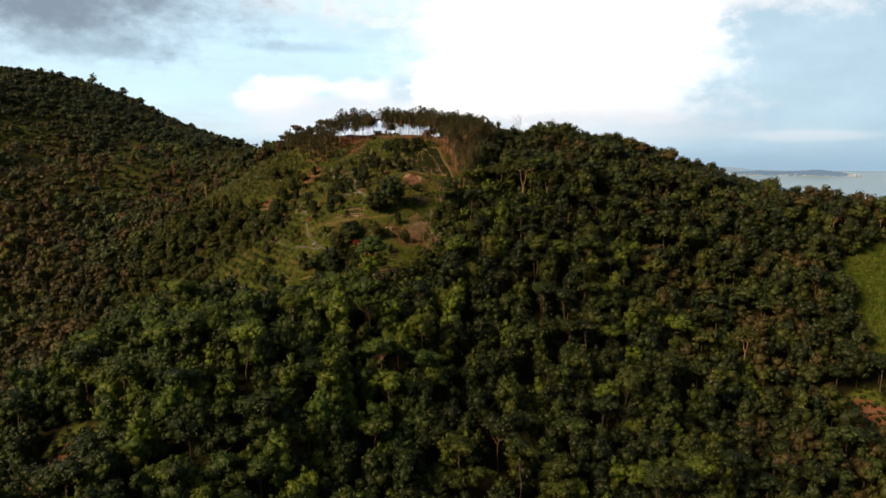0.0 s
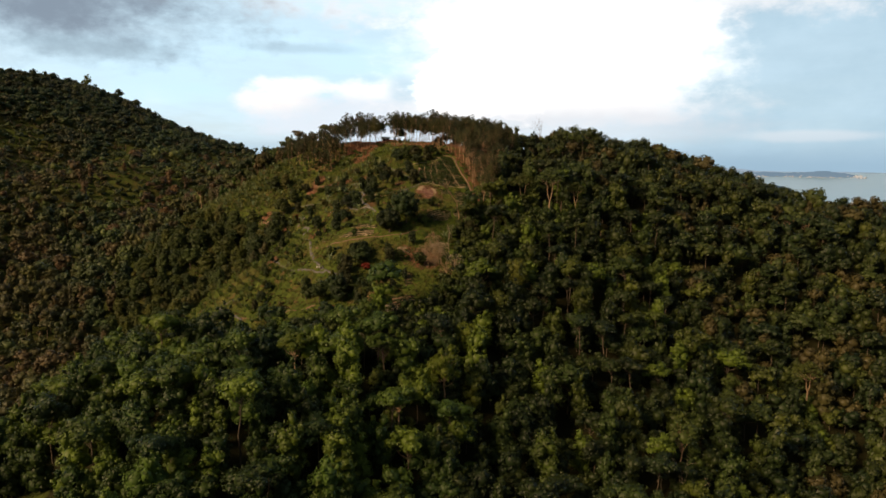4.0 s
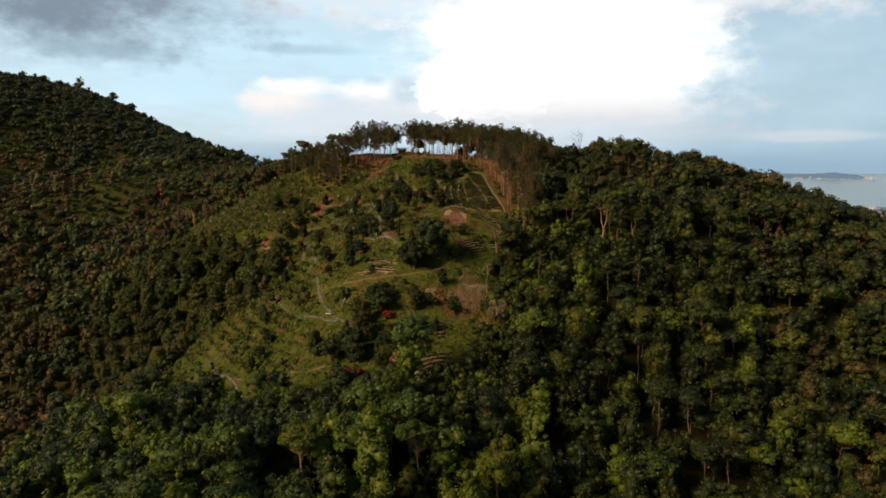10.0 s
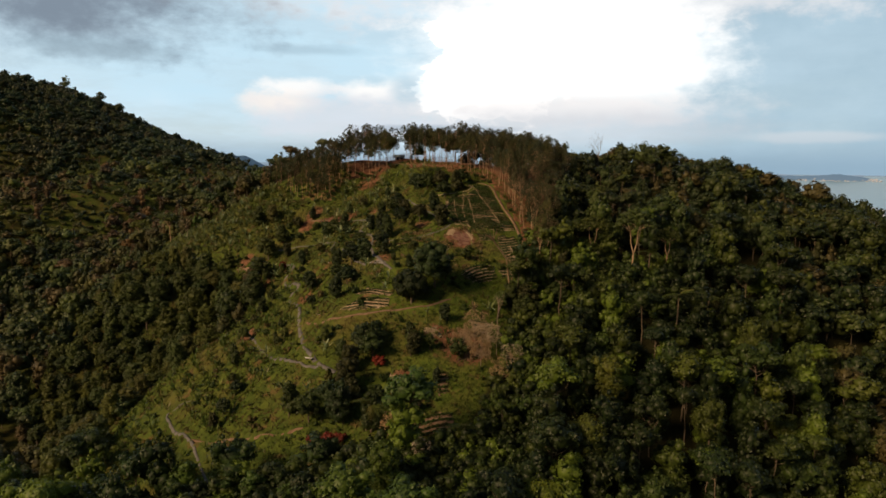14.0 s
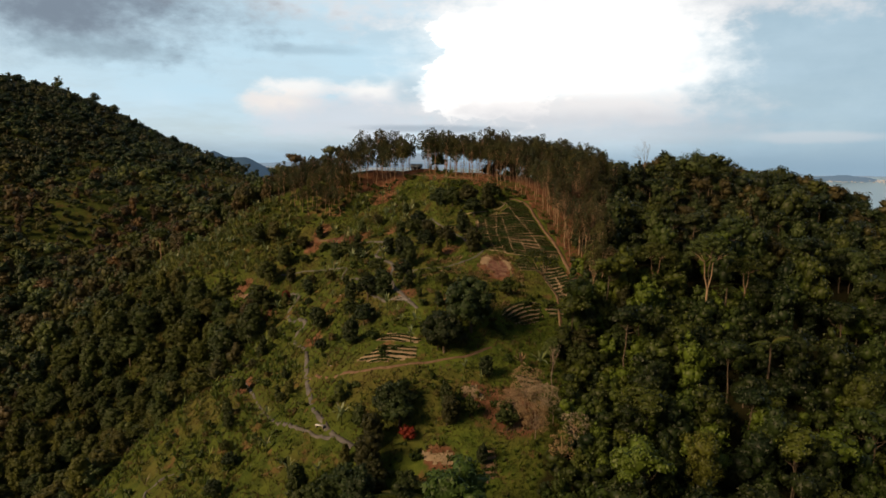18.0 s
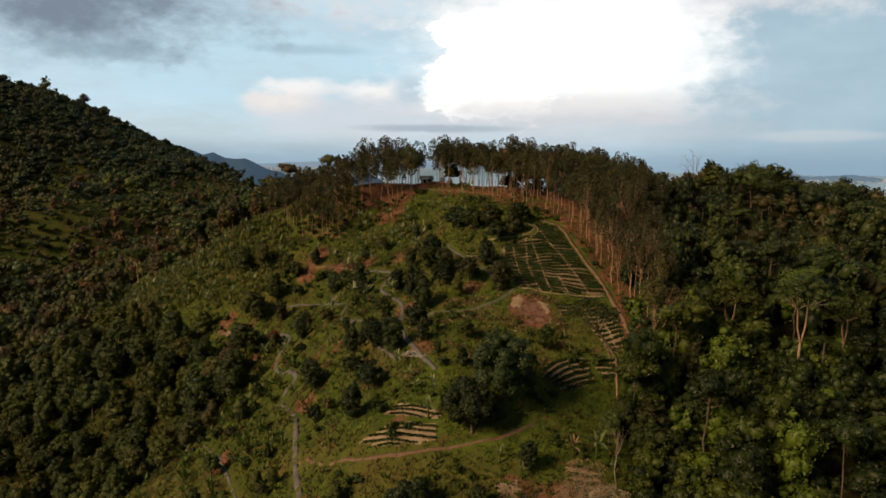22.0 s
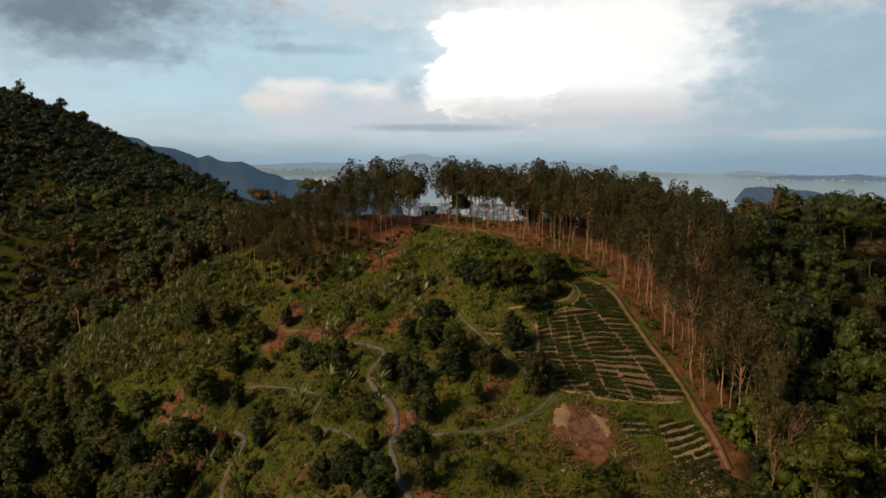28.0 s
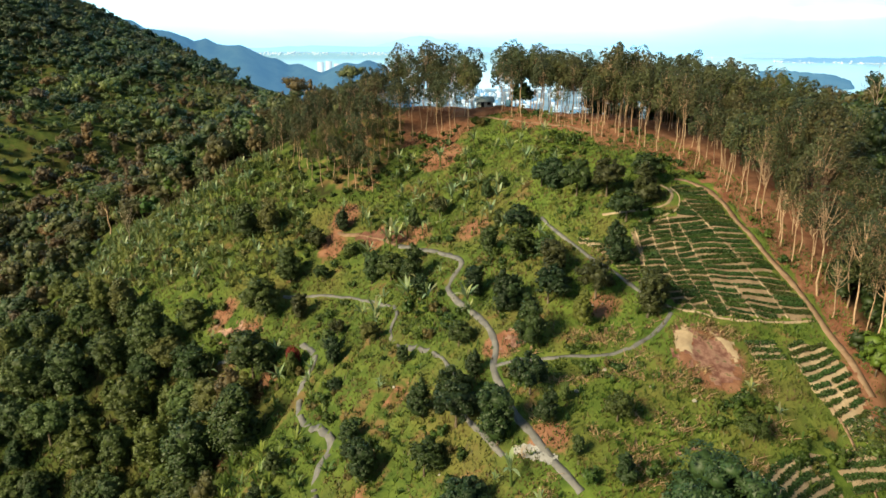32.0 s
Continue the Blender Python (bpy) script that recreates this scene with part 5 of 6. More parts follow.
def clear_up(protos):
    for t in protos:
        for o in (*t.children_recursive, t):
            bpy.data.objects.remove(o)


# ---- the rubber grove ----
foliage("bare_leaves", (0.040, 0.050, 0.019), (0.104, 0.116, 0.042), (0.12, 0.095, 0.04), tint=False, trans=0.2)
rubber = [thing_tree("rubber_tree", rng, *broad_tree(rng, h, sp, 0.50, 26, 2200, 0.135, 0.085, "column", True, 5, 0.7, 0.36, 0.32), "rubber_bark", "rubber_leaves",
                     "slender rubber tree with a straight pale trunk and thin crown", "tree", "rubber trees of the hilltop grove") for h, sp in ((13, 2.1), (14.5, 2.4), (12.5, 2.0), (14, 2.2), (15, 2.3))]
bare_rubber = [thing_tree("rubber_tree", rng, *broad_tree(rng, h, sp, 0.48, 26, 1000, 0.125, 0.12, "dome", True, 5, 0.7, 0.32, 0.0), "rubber_bark", "bare_leaves",
                          "forked rubber tree with pale limbs and a sparse crown", "tree", "rubber trees of the hilltop grove") for h, sp in ((14, 2.6), (15, 2.5), (13, 2.7))]
full_rubber = [thing_tree("rubber_tree", rng, *broad_tree(rng, h, sp, 0.54, 28, 2200, 0.14, 0.1, "column", True, 5, 0.7, 0.36, 0.32), "rubber_bark", "rubber_leaves",
                          "rubber tree with a pale trunk and a full olive crown", "tree", "rubber trees of the hilltop grove") for h, sp in ((13, 2.3), (14.5, 2.5), (12, 2.2))]
x, y = scatter(rng, -90, 45, 300, 426, 3.6, lambda x, y: inside(GROVE, x, y) & ~((np.abs(x + 28) < 2.4) & (y > 385)))
for px, py in zip(x, y):
    if px < -50:
        stand(full_rubber[rng.integers(3)], px, py, rng, rng.uniform(0.62, 0.86) + 0.012 * max(0.0, px + 62), tilt=0.05)
    elif px > 6 and py < 346 and rng.random() < 0.6:
        stand(bare_rubber[rng.integers(3)], px, py, rng, rng.uniform(0.75, 1.2), tilt=0.05)
    else:
        stand(rubber[rng.integers(5)], px, py, rng, rng.choice([0.74, 0.86, 0.94, 1.0, 1.04, 1.1]) * rng.uniform(0.95, 1.05), tilt=0.035)
clear_up(rubber + bare_rubber + full_rubber)

# ---- fruit trees ----
fruit = [thing_tree("fruit_tree", rng, *broad_tree(rng, h, sp, 0.04, 46, 3600, 0.115, 0.14, shp, False, 5, 0.5, 0.30), "forest_bark", leaf_mat,
                    words, "tree", "fruit trees on the slope") for leaf_mat, words in (("fruit_leaves", "dark green bushy fruit tree with a rounded crown"), ("orchard_leaves", "light green leafy fruit tree with a full crown")) for h, sp, shp in ((6.0, 2.0, "dome"), (7.0, 1.95, "cone"), (5.6, 1.95, "dome"), (6.6, 1.6, "column"))]
PLACED = ((-74, 361, 7.5), (-33.8, 336.5, 5), (-30, 328.5, 6), (-23.2, 326.6, 6.5), (-25.2, 348.4, 6), (-16.7, 325.2, 6.3), (-10.6, 320.6, 6.6), (-27, 319.6, 6.5), (-27.4, 310.2, 5.8), (-33.9, 317, 3.4), (-31.8, 304.4, 7), (-26, 305, 4), (-36.6, 310.6, 6.8), (-48.2, 309.4, 5.5),
          (-40.5, 306, 5.5), (-44.2, 328, 2.8), (-13, 332, 6), (-15, 352, 7), (-10.4, 350, 7), (-8.8, 341.8, 6.5), (-5.2, 346, 6.5), (-3.4, 352.5, 6.5), (-20, 361, 5.5), (-52, 356.6, 6), (-48, 353.4, 6.5), (-43.4, 348.6, 6), (-62.7, 363.6, 4), (-82, 381, 6.5), (-76.7, 380.4, 6),
          (-65.2, 372.2, 5), (-59.5, 374.6, 4.5), (-18.9, 297, 3.5), (-28.2, 329, 5), (-75, 343, 6.5), (-55.4, 330, 3), (-31, 347, 5), (-25.7, 265.6, 7), (-50, 313.6, 4.2), (-16.8, 265.6, 5.5), (-29.5, 262.6, 6.5), (-36, 297.6, 6), (-37.5, 290.2, 6), (-5.4, 266, 5.5),
          (-30, 254.6, 6.5), (-23.6, 251.2, 6.5), (-17.3, 269.4, 4.5), (-8.4, 277.6, 4.5), (-18, 357, 6), (-2.5, 303.5, 4), (-36, 325, 4.5), (-41, 315, 5), (-22, 335, 5), (-66, 356, 5), (-70, 367, 6), (-46, 298, 3.5), (-57, 345, 3.5), (-121.2, 380.8, 7.5), (-109.6, 375.6, 7), (-97.7, 364.1, 10), (-90.8, 366, 6), (-87.8, 354.2, 9), (-73.1, 347.5, 8.5), (-70.9, 331.4, 10), (-128, 365.2, 10), (-117.7, 355.2, 9), (-116.7, 362.8, 10), (-106.9, 363.5, 9),
          (-99.9, 353.2, 9), (-80.5, 334, 11), (-79.7, 344.9, 8), (-108.5, 349.4, 9), (-92.6, 344.1, 9), (-26, 339.3, 6), (-21.4, 330.9, 6), (-37.1, 313.6, 6), (-20.5, 401, 7), (-34, 253, 8), (-38, 251.5, 7), (-43, 255, 7), (-30.5, 249.5, 8.5), (-25, 246.5, 7.5), (-31.5, 258, 8))
for px, py, h in PLACED:
    stand(fruit[rng.integers(4) + 4 * (px < -69)], px, py, rng, h / (5.4 if px < -69 else 6.0), 1.32 if px < -69 else 1.16)
EDGE_TREES = ((17.2, 302.5, 8.2), (12.2, 288.6, 9), (8.8, 288.2, 7.6), (5.6, 285.6, 6), (15.6, 292.5, 9), (19.5, 297, 8), (24.5, 299.5, 9), (27.5, 292.5, 10), (11.6, 285, 7.5), (21.5, 292, 9))
x, y = scatter(rng, -155, -58, 236, 402, 5.6, lambda x, y: inside(ORCHARD, x, y))
free = np.array([min(math.hypot(a - p[0], b - p[1]) for p in PLACED) > 4.5 for a, b in zip(x, y)])
x, y = x[free], y[free]
for px, py in zip(x, y):
    if rng.random() < 0.9:
        stand(fruit[rng.integers(4, 8)], px, py, rng, rng.uniform(0.9, 1.5), rng.uniform(1.05, 1.35))
# young trees planted between the paths
young = np.random.default_rng(77)
x, y = scatter(young, -66, -10, 250, 372, 4.6, lambda x, y: inside(CLEARING, x, y) & ~inside([(-38, 291), (-20, 291), (-20, 279), (-38, 279)], x, y) & ~inside([(-14, 344), (0, 344), (0, 300), (-14, 300)], x, y))
free = np.array([min(math.hypot(a - p[0], b - p[1]) for p in PLACED) > 3.2 for a, b in zip(x, y)]) & (young.random(len(x)) < np.where(y > 345, 0.10, 0.24))
for _, _, width, _, line in PATHS:
    free &= near_line(line, x, y) > 2.2
for px, py in zip(x[free], y[free]):
    stand(fruit[young.integers(8)], px, py, young, young.uniform(0.4, 0.8))
for px, py, h in EDGE_TREES:
    stand(fruit[rng.integers(4) + 4 * (h < 8.5)], px, py, rng, h / 6.2)
clear_up(fruit)
for px, py, h, sp in ((-11.5, 289, 12.5, 5.4), (-17.5, 283.5, 9, 4.2), (-27, 268.5, 7, 3.8)):
    t = thing_tree("shade_tree", rng, *broad_tree(rng, h, sp, 0.05, 64, 6500, 0.2, 0.3, "dome", False, 6, 0.45, 0.30), "forest_bark", "fruit_leaves", "large spreading dark green tree above the earth track", "tree")
    t.matrix_basis = pose(px, py, float(height(px, py)) - 0.3, 0, 0, rng.random() * 360)


# ---- banana plants, palms, shrubs ----
def blade(length, width, droop, rng, seg=6):
    """One long leaf, folded along its rib and drooping, torn at the rim."""
    s = np.linspace(0, 1, seg + 1)
    x = length * s * (1 - 0.25 * droop * s)
    z = length * (0.55 * s - droop * s ** 2)
    w = width * np.sin(np.pi * np.clip(s * 0.93 + 0.05, 0, 1)) ** 0.7 * (0.8 + 0.3 * rng.random(seg + 1))
    v = np.stack([np.stack([x, w, z - 0.12 * w], 1), np.stack([x, 0 * w, z], 1), np.stack([x, -w, z - 0.12 * w], 1)], 1).reshape(-1, 3)
    i, j = np.meshgrid(np.arange(seg), np.arange(2), indexing="ij")
    return v, np.stack([i * 3 + j, (i + 1) * 3 + j, (i + 1) * 3 + j + 1, i * 3 + j + 1], -1).reshape(-1, 4)


def banana(rng, h, n, leaf_name="banana_leaves", label="young banana plant with broad arching torn leaves", name="banana_plant"):
    base = tagged(new(name), label, "banana plant", "banana plants on the slope")
    part_of("stem", smooth(mesh_of("stem", *tube([(0, 0, -0.3), (0.05, 0, h * 0.4), (0, 0.05, h * 0.62)], [0.16, 0.12, 0.07], 6), ["palm_leaves"])), base)
    kinds = [mesh_of("leaf", *blade(h * 0.75, h * 0.068, d, rng), [leaf_name]) for d in (0.15, 0.45, 0.8)]
    for k in range(n):
        ob = part_of("leaf", kinds[k % 3], base)
        ob.matrix_basis = pose(0, 0, h * (0.45 + 0.15 * k / n), 0, -rng.uniform(20, 66), k * 137.5)
    return base


bananas = [banana(rng, 3.0, 8), banana(rng, 3.6, 9), banana(rng, 2.4, 7)]
BANANAS = ((-55.9, 374.8), (-50.3, 364.8), (-48.2, 376.5), (-42.7, 345), (-44.8, 347.6), (-49.7, 340.6), (-60.5, 337.3), (-68.7, 347.5), (-47.8, 325.2), (-84.9, 360.9), (-99.8, 379.9), (-34.3, 332.9), (-40.2, 368.5), (-31.6, 357.8), (-60, 378.1),
           (-54.5, 373), (-44.5, 375.5), (-44.8, 368), (-41, 374), (-39.6, 366.4), (-39, 362.5), (-49, 363.4), (-44, 343), (-41, 339.6), (-48.8, 346.6), (-49.6, 339.3), (-66.4, 340), (-60, 335), (-47.7, 324), (-38.8, 345.6), (-34.4, 330.5), (-28, 351.4), (-30, 357),
           (-0.9, 309.3), (1.5, 306.4), (-30.7, 298.4), (-22.6, 342.5), (-83.4, 354), (-95, 369), (-34.5, 371), (-31, 372.3), (-49, 383), (-17, 367), (-21.8, 373.3), (-37.2, 269.6), (-54.2, 279.2), (-13.2, 278), (-10, 275.6), (2.7, 281.8), (-27, 292), (-24.6, 286), (-32.4, 299),
           (-43, 372), (-46.5, 371), (-37, 369), (-41.5, 364), (-52, 344), (-24, 290.5), (-28, 295), (-40, 259), (-46, 262), (-36, 256), (-52, 270))
for px, py in BANANAS:
    stand(bananas[rng.integers(3)], px, py, rng, rng.uniform(0.8, 1.15), tilt=0.08)
SLOPE = [(-137, 419), (-122, 420), (-110, 416), (-99, 411), (-90, 408), (-80, 402), (-70, 388), (-66, 377), (-78, 369), (-96, 374), (-114, 383), (-132, 397)]
x, y = scatter(rng, -140, -64, 364, 422, 5.2, lambda x, y: inside(SLOPE, x, y))
for px, py in zip(x, y):
    stand(bananas[rng.integers(3)], px, py, rng, rng.uniform(0.8, 1.2), tilt=0.08)
x, y = scatter(rng, -52, -14, 362, 392, 5.6, lambda x, y: inside(CLEARING, x, y))
for px, py in zip(x, y):
    stand(bananas[rng.integers(3)], px, py, rng, rng.uniform(0.8, 1.2), tilt=0.08)
clear_up(bananas)
foliage("thicket_leaves", (0.10, 0.140, 0.038), (0.26, 0.31, 0.10), (0.28, 0.22, 0.10), odd_share=0.1, trans=0.25)


def leafy_stuff(name, spots, rng, mat, label, category, h=2.3):
    """Many fans of long arching leaves joined into one thicket. spots: x, y."""
    kinds = [blade(1.0, 0.085, d, rng, 4) for d in (0.10, 0.35, 0.7)]
    V, F, T, k = [], [], [], 0
    for x, y in spots:
        size = h * rng.uniform(0.55, 1.25)
        z, tint = float(height(x, y)), min(1.0, max(0.0, 0.5 + 0.9 * noise.noise((x * 0.12, y * 0.12, 2.0)) + 0.3 * rng.normal()))
        for n in range(8):
            v, f = kinds[(n + int(size * 10)) % 3]
            m = pose(x, y, z + 0.25 * size * rng.random(), 0, -rng.uniform(15, 62), n * 137.5 + 360 * rng.random()).to_3x3()
            V.append(v * (size * rng.uniform(0.7, 1.1)) @ np.array(m).T + (x, y, z + 0.2 * size * rng.random()))
            F.append(f + k)
            T.append(np.full(len(v), tint))
            k += len(v)
    tagged(new(name, mesh_of(name, np.concatenate(V), np.concatenate(F), [mat], tint=np.concatenate(T))), label, category, kind="stuff")


x, y = scatter(rng, -140, -64, 364, 424, 1.9, lambda x, y: inside(SLOPE, x, y))
keep = rng.random(len(x)) < 0.85
leafy_stuff("leafy_thicket", zip(x[keep], y[keep]), rng, "thicket_leaves", "thicket of pale broad-leaved ginger and banana shoots", "thicket")
clump = [broad_tree(rng, h, sp, 0.0, 9, 150, 0.2, 0.05, "dome", False, 3, 1.0, 0.5, 0.5) for h, sp in ((1.4, 1.2), (1.8, 1.1), (1.1, 1.3))]
cx, cy = scatter(rng, -140, -60, 352, 424, 3.2, lambda x, y: inside(SLOPE, x, y))
wood_stuff("ginger_clumps", clump, spots_of(cx, cy, rng, 3, 0.6, 1.2), rng, ["forest_bark", "thicket_leaves"], "lumpy clumps of pale ginger and banana leaves", "thicket")
# lush grass and ferns in patches over the clearing
tx, ty = scatter(rng, -70, 12, 250, 396, 1.55, lambda x, y: inside(CLEARING, x, y) & ~inside(GROVE, x, y) & ~inside([(0.2, 352), (8, 352), (10, 336), (14, 322), (14, 306), (8, 304), (-9, 308), (-13, 327), (-9.2, 336), (-4.7, 342)], x, y) & ~inside([(-38, 291), (-20, 291), (-20, 279), (-38, 279)], x, y))
keep = np.array([noise.noise((a * 0.10, b * 0.10, 31.0)) + 0.5 * noise.noise((a * 0.33, b * 0.33, 7.0)) for a, b in zip(tx, ty)]) > 0.10
for _, _, width, _, line in PATHS:
    keep &= near_line(line, tx, ty) > 1.2
foliage("lush_grass", (0.050, 0.092, 0.012), (0.130, 0.200, 0.026), (0.19, 0.15, 0.05), odd_share=0.15, trans=0.25)
leafy_stuff("tall_grass", zip(tx[keep], ty[keep]), rng, "lush_grass", "patches of lush tall grass and ferns", "grass", 0.95)
# terraced rows of young plants along the western edge of the spur
foliage("terrace_leaves", (0.07, 0.12, 0.02), (0.20, 0.27, 0.05), (0.20, 0.17, 0.06), odd_share=0.1, trans=0.25)
tx, ty = scatter(rng, -96, -46, 244, 342, 1.25, lambda x, y: inside([(-50, 300), (-52, 320), (-62, 340), (-72, 334), (-76, 318), (-92, 300), (-94, 270), (-78, 250), (-60, 250), (-50, 275)], x, y))
keep = (np.sin(height(tx, ty) * 2 * np.pi / 2.1) > 0.4) & (rng.random(len(tx)) < 0.8)
for _, _, width, _, line in PATHS:
    keep &= near_line(line, tx, ty) > 1.6
leafy_stuff("terrace_plants", zip(tx[keep], ty[keep]), rng, "terrace_leaves", "rows of young leafy plants along the terraces", "crop", 1.9)


def palm(rng, h, n, label, leaf="palm_leaves", bark_name="forest_bark"):
    """A feather palm: ringed stem and arching fronds with narrow leaflets."""
    base = tagged(new("palm_tree"), label, "palm")
    zs = np.linspace(-0.4, h, 7)
    part_of("trunk", smooth(mesh_of("trunk", *tube(np.stack([0.05 * zs * np.sin(zs * 0.2), 0.04 * zs, zs], 1), np.linspace(0.24, 0.14, 7), 7), [bark_name])), base)
    V, F = [], []
    for s in np.linspace(0.08, 1, 20):
        for side in (-1, 1):
            x, z = 3.4 * s, 1.7 * s - 2.6 * s ** 2
            w = 0.95 * math.sin(math.pi * min(1, s * 0.9 + 0.08)) ** 0.6
            k = len(V)
            V += [(x, 0, z), (x + 0.14, 0, z), (x + 0.35 + 0.25 * rng.random(), side * w, z - 0.3 * w)]
            F.append((k, k + 1, k + 2))
    frond = mesh_of("frond", np.array(V), np.array(F), [leaf])
    top = (0.05 * h * math.sin(h * 0.2), 0.04 * h, h)
    for k in range(n):
        ob = part_of("frond", frond, base)
        ob.matrix_basis = pose(*top, 0, -35 + 60 * ((k * 0.618) % 1), k * 137.5)
    return base


for px, py, h, n in PALMS:
    p = palm(rng, h, n, "feather palm rising among the trees")
    p.matrix_basis = pose(px, py, float(height(px, py)), 2, -2, rng.random() * 360)
    p.scale = (1.25, 1.25, 1.0)

# wide flat-topped trees on forked pale trunks
def umbrella_tree(rng, h, spread, split):
    wood, lobes = [], []
    fork = np.array([0.02 * h, 0, split * h])
    wood.append(tube([(0, 0, -0.8), (0.01 * h, 0, 0.5 * split * h), fork], [0.34, 0.28, 0.24], 7))
    for side in (-1, 1):
        top = fork + np.array([side * 0.22 * spread, 0.1 * side * spread, (0.68 - split) * h])
        wood.append(tube([fork, (fork + top) / 2 + (side * 0.05 * spread, 0, -0.2), top], [0.20, 0.16, 0.13], 6))
        for k in range(6):
            a = math.pi * (0.5 - 0.5 * side) + (k - 2.5) * 0.55
            e = fork + np.array([math.cos(a) * spread * 0.75, math.sin(a) * spread * 0.75, (0.77 - split) * h + 0.3 * rng.normal()])
            wood.append(tube([top, (top + e) / 2 + (0, 0, 0.3), e], [0.09, 0.06, 0.03], 4))
    for k in range(54):
        r = math.sqrt((k + 0.5) / 54) * 0.95
        a = k * 2.39996
        z = h * (0.70 + 0.27 * (1 - r * r)) + 0.25 * rng.normal()
        lobes.append((fork[0] + math.cos(a) * r * spread, math.sin(a) * r * spread, z, spread * rng.uniform(0.11, 0.2), 0.5 * r * math.cos(a), 0.5 * r * math.sin(a), 0.8))
    return merge(wood), leaves(rng, lobes, 4200, 0.15, 0.5, 0.6)


def leaning_tree(rng, top, spread, flat, r, leaf_n):
    """A tree whose bent trunk leans out to a crown at top, measured from its foot."""
    top = np.array(top, float)
    bend = top * 0.45 + np.array([0.08 * top[2], 0, 0.04 * top[2]])
    fork = top * 0.74
    wood, lobes = [tube([(0, 0, -0.8), bend * 0.5, bend, fork], [r * 1.2, r, r * 0.85, r * 0.7], 7)], []
    for k in range(9):
        a = k * 2.39996
        e = top + np.array([math.cos(a) * spread * 0.7, math.sin(a) * spread * 0.7, -0.06 * top[2] + 0.3 * rng.normal()])
        wood.append(tube([fork, (fork + e) / 2 + (0, 0, -0.3), e], [r * 0.45, r * 0.3, r * 0.1], 4))
    for k in range(40):
        q = math.sqrt((k + 0.5) / 40) * 0.95
        a = k * 2.39996
        lobes.append((top[0] + math.cos(a) * q * spread, top[1] + math.sin(a) * q * spread, top[2] - flat * q * q + 0.3 * rng.normal(), spread * rng.uniform(0.12, 0.22), 0.5 * q * math.cos(a), 0.5 * q * math.sin(a), 0.8))
    return merge(wood), leaves(rng, lobes, leaf_n, 0.15, 0.6, 0.4)


for px, py, top, sp, flat, r, n, leaf, words in (
        (9.3, 294.4, (-7.4, -8.6, 20.4), 4.6, 3.0, 0.26, 3600, "umbrella_leaves", "leaning tree with a bent pinkish trunk and a flat olive crown"),
        (18.3, 307.4, (5.0, 1.0, 13.0), 1.9, 2.4, 0.12, 700, "bare_leaves", "thin leaning pale tree with a sparse feathery crown"),
        (22.9, 307.6, (3.2, 1.0, 10.5), 1.7, 2.2, 0.10, 600, "bare_leaves", "thin leaning pale tree with a sparse feathery crown")):
    t = thing_tree("leaning_tree", rng, *leaning_tree(rng, top, sp, flat, r, n), "pale_bark", leaf, words, "tree")
    t.matrix_basis = pose(px, py, float(height(px, py)) - 0.2, 0, 0, 0)
for px, py, h, sp, split in UMBRELLAS:
    t = thing_tree("umbrella_tree", rng, *umbrella_tree(rng, h, sp, split), "pale_bark", "umbrella_leaves", "tall tree with forked pale trunk and flat spreading crown", "tree")
    t.matrix_basis = pose(px, py, float(height(px, py)) - 0.3, 0, 0, rng.uniform(-15, 15))

# emergent trees with long pale trunks, and bare dead trees
for px, py, h, sp, cf, n, mat, leaf in TALL:
    far = py > 600
    t = thing_tree("tall_tree", rng, *broad_tree(rng, h, sp, cf, 16 if far else 34, n if far else n * 4, 0.7 if far else 0.19, 0.4 if far else 0.25 if mat == "pale_bark" else 0.2, "flat" if cf > 0.44 else "column" if sp < 3.9 else "dome", True, 6, 0.5, 0.42 if far else 0.31, 0.66), mat, leaf,
                   "tall tree with a long pale trunk above the canopy" if mat == "pale_bark" else "tall broad-leaved tree standing above the canopy", "tree")
    t.matrix_basis = pose(px, py, float(height(px, py)) - 0.3, 0, 0, rng.random() * 360)


def bare_tree(rng, h, spread, n):
    """A leafless tree: forking limbs that end in twigs."""
    out = []

    def grow(p, d, length, r, depth):
        q = p + d * length * 0.5 + rng.normal(size=3) * 0.05 * length
        e = p + d * length
        out.append(tube([p, q, e], [r, r * 0.8, r * 0.55], 4 if depth else 6))
        if depth < n:
            for _ in range(3 if depth < 2 else 2):
                nd = d + rng.normal(size=3) * (0.42, 0.42, 0.2) * spread + (0, 0, 0.12)
                grow(e, nd / np.linalg.norm(nd), length * rng.uniform(0.55, 0.8), r * 0.55, depth + 1)

    grow(np.array([0, 0, -0.4]), np.array([0.03, 0, 1.0]), h * 0.42, 0.016 * h, 0)
    return merge(out)


for px, py, h, sp in ((51.5, 380, 15.5, 0.9), (4.4, 276, 10, 0.5), (0.5, 270.5, 7, 1.4), (3.6, 268.5, 6, 1.5), (-147, 453, 9, 0.8), (64, 196, 12, 1.1), (-120, 404, 9, 0.7)):
    t = tagged(new("dead_tree"), "bare grey dead tree with forked branches", "dead tree")
    part_of("bough", mesh_of("bough", *bare_tree(rng, h, sp, 4), ["dead_wood"]), t)
    t.matrix_basis = pose(px, py, float(height(px, py)) - 0.2, 0, 0, rng.random() * 360)

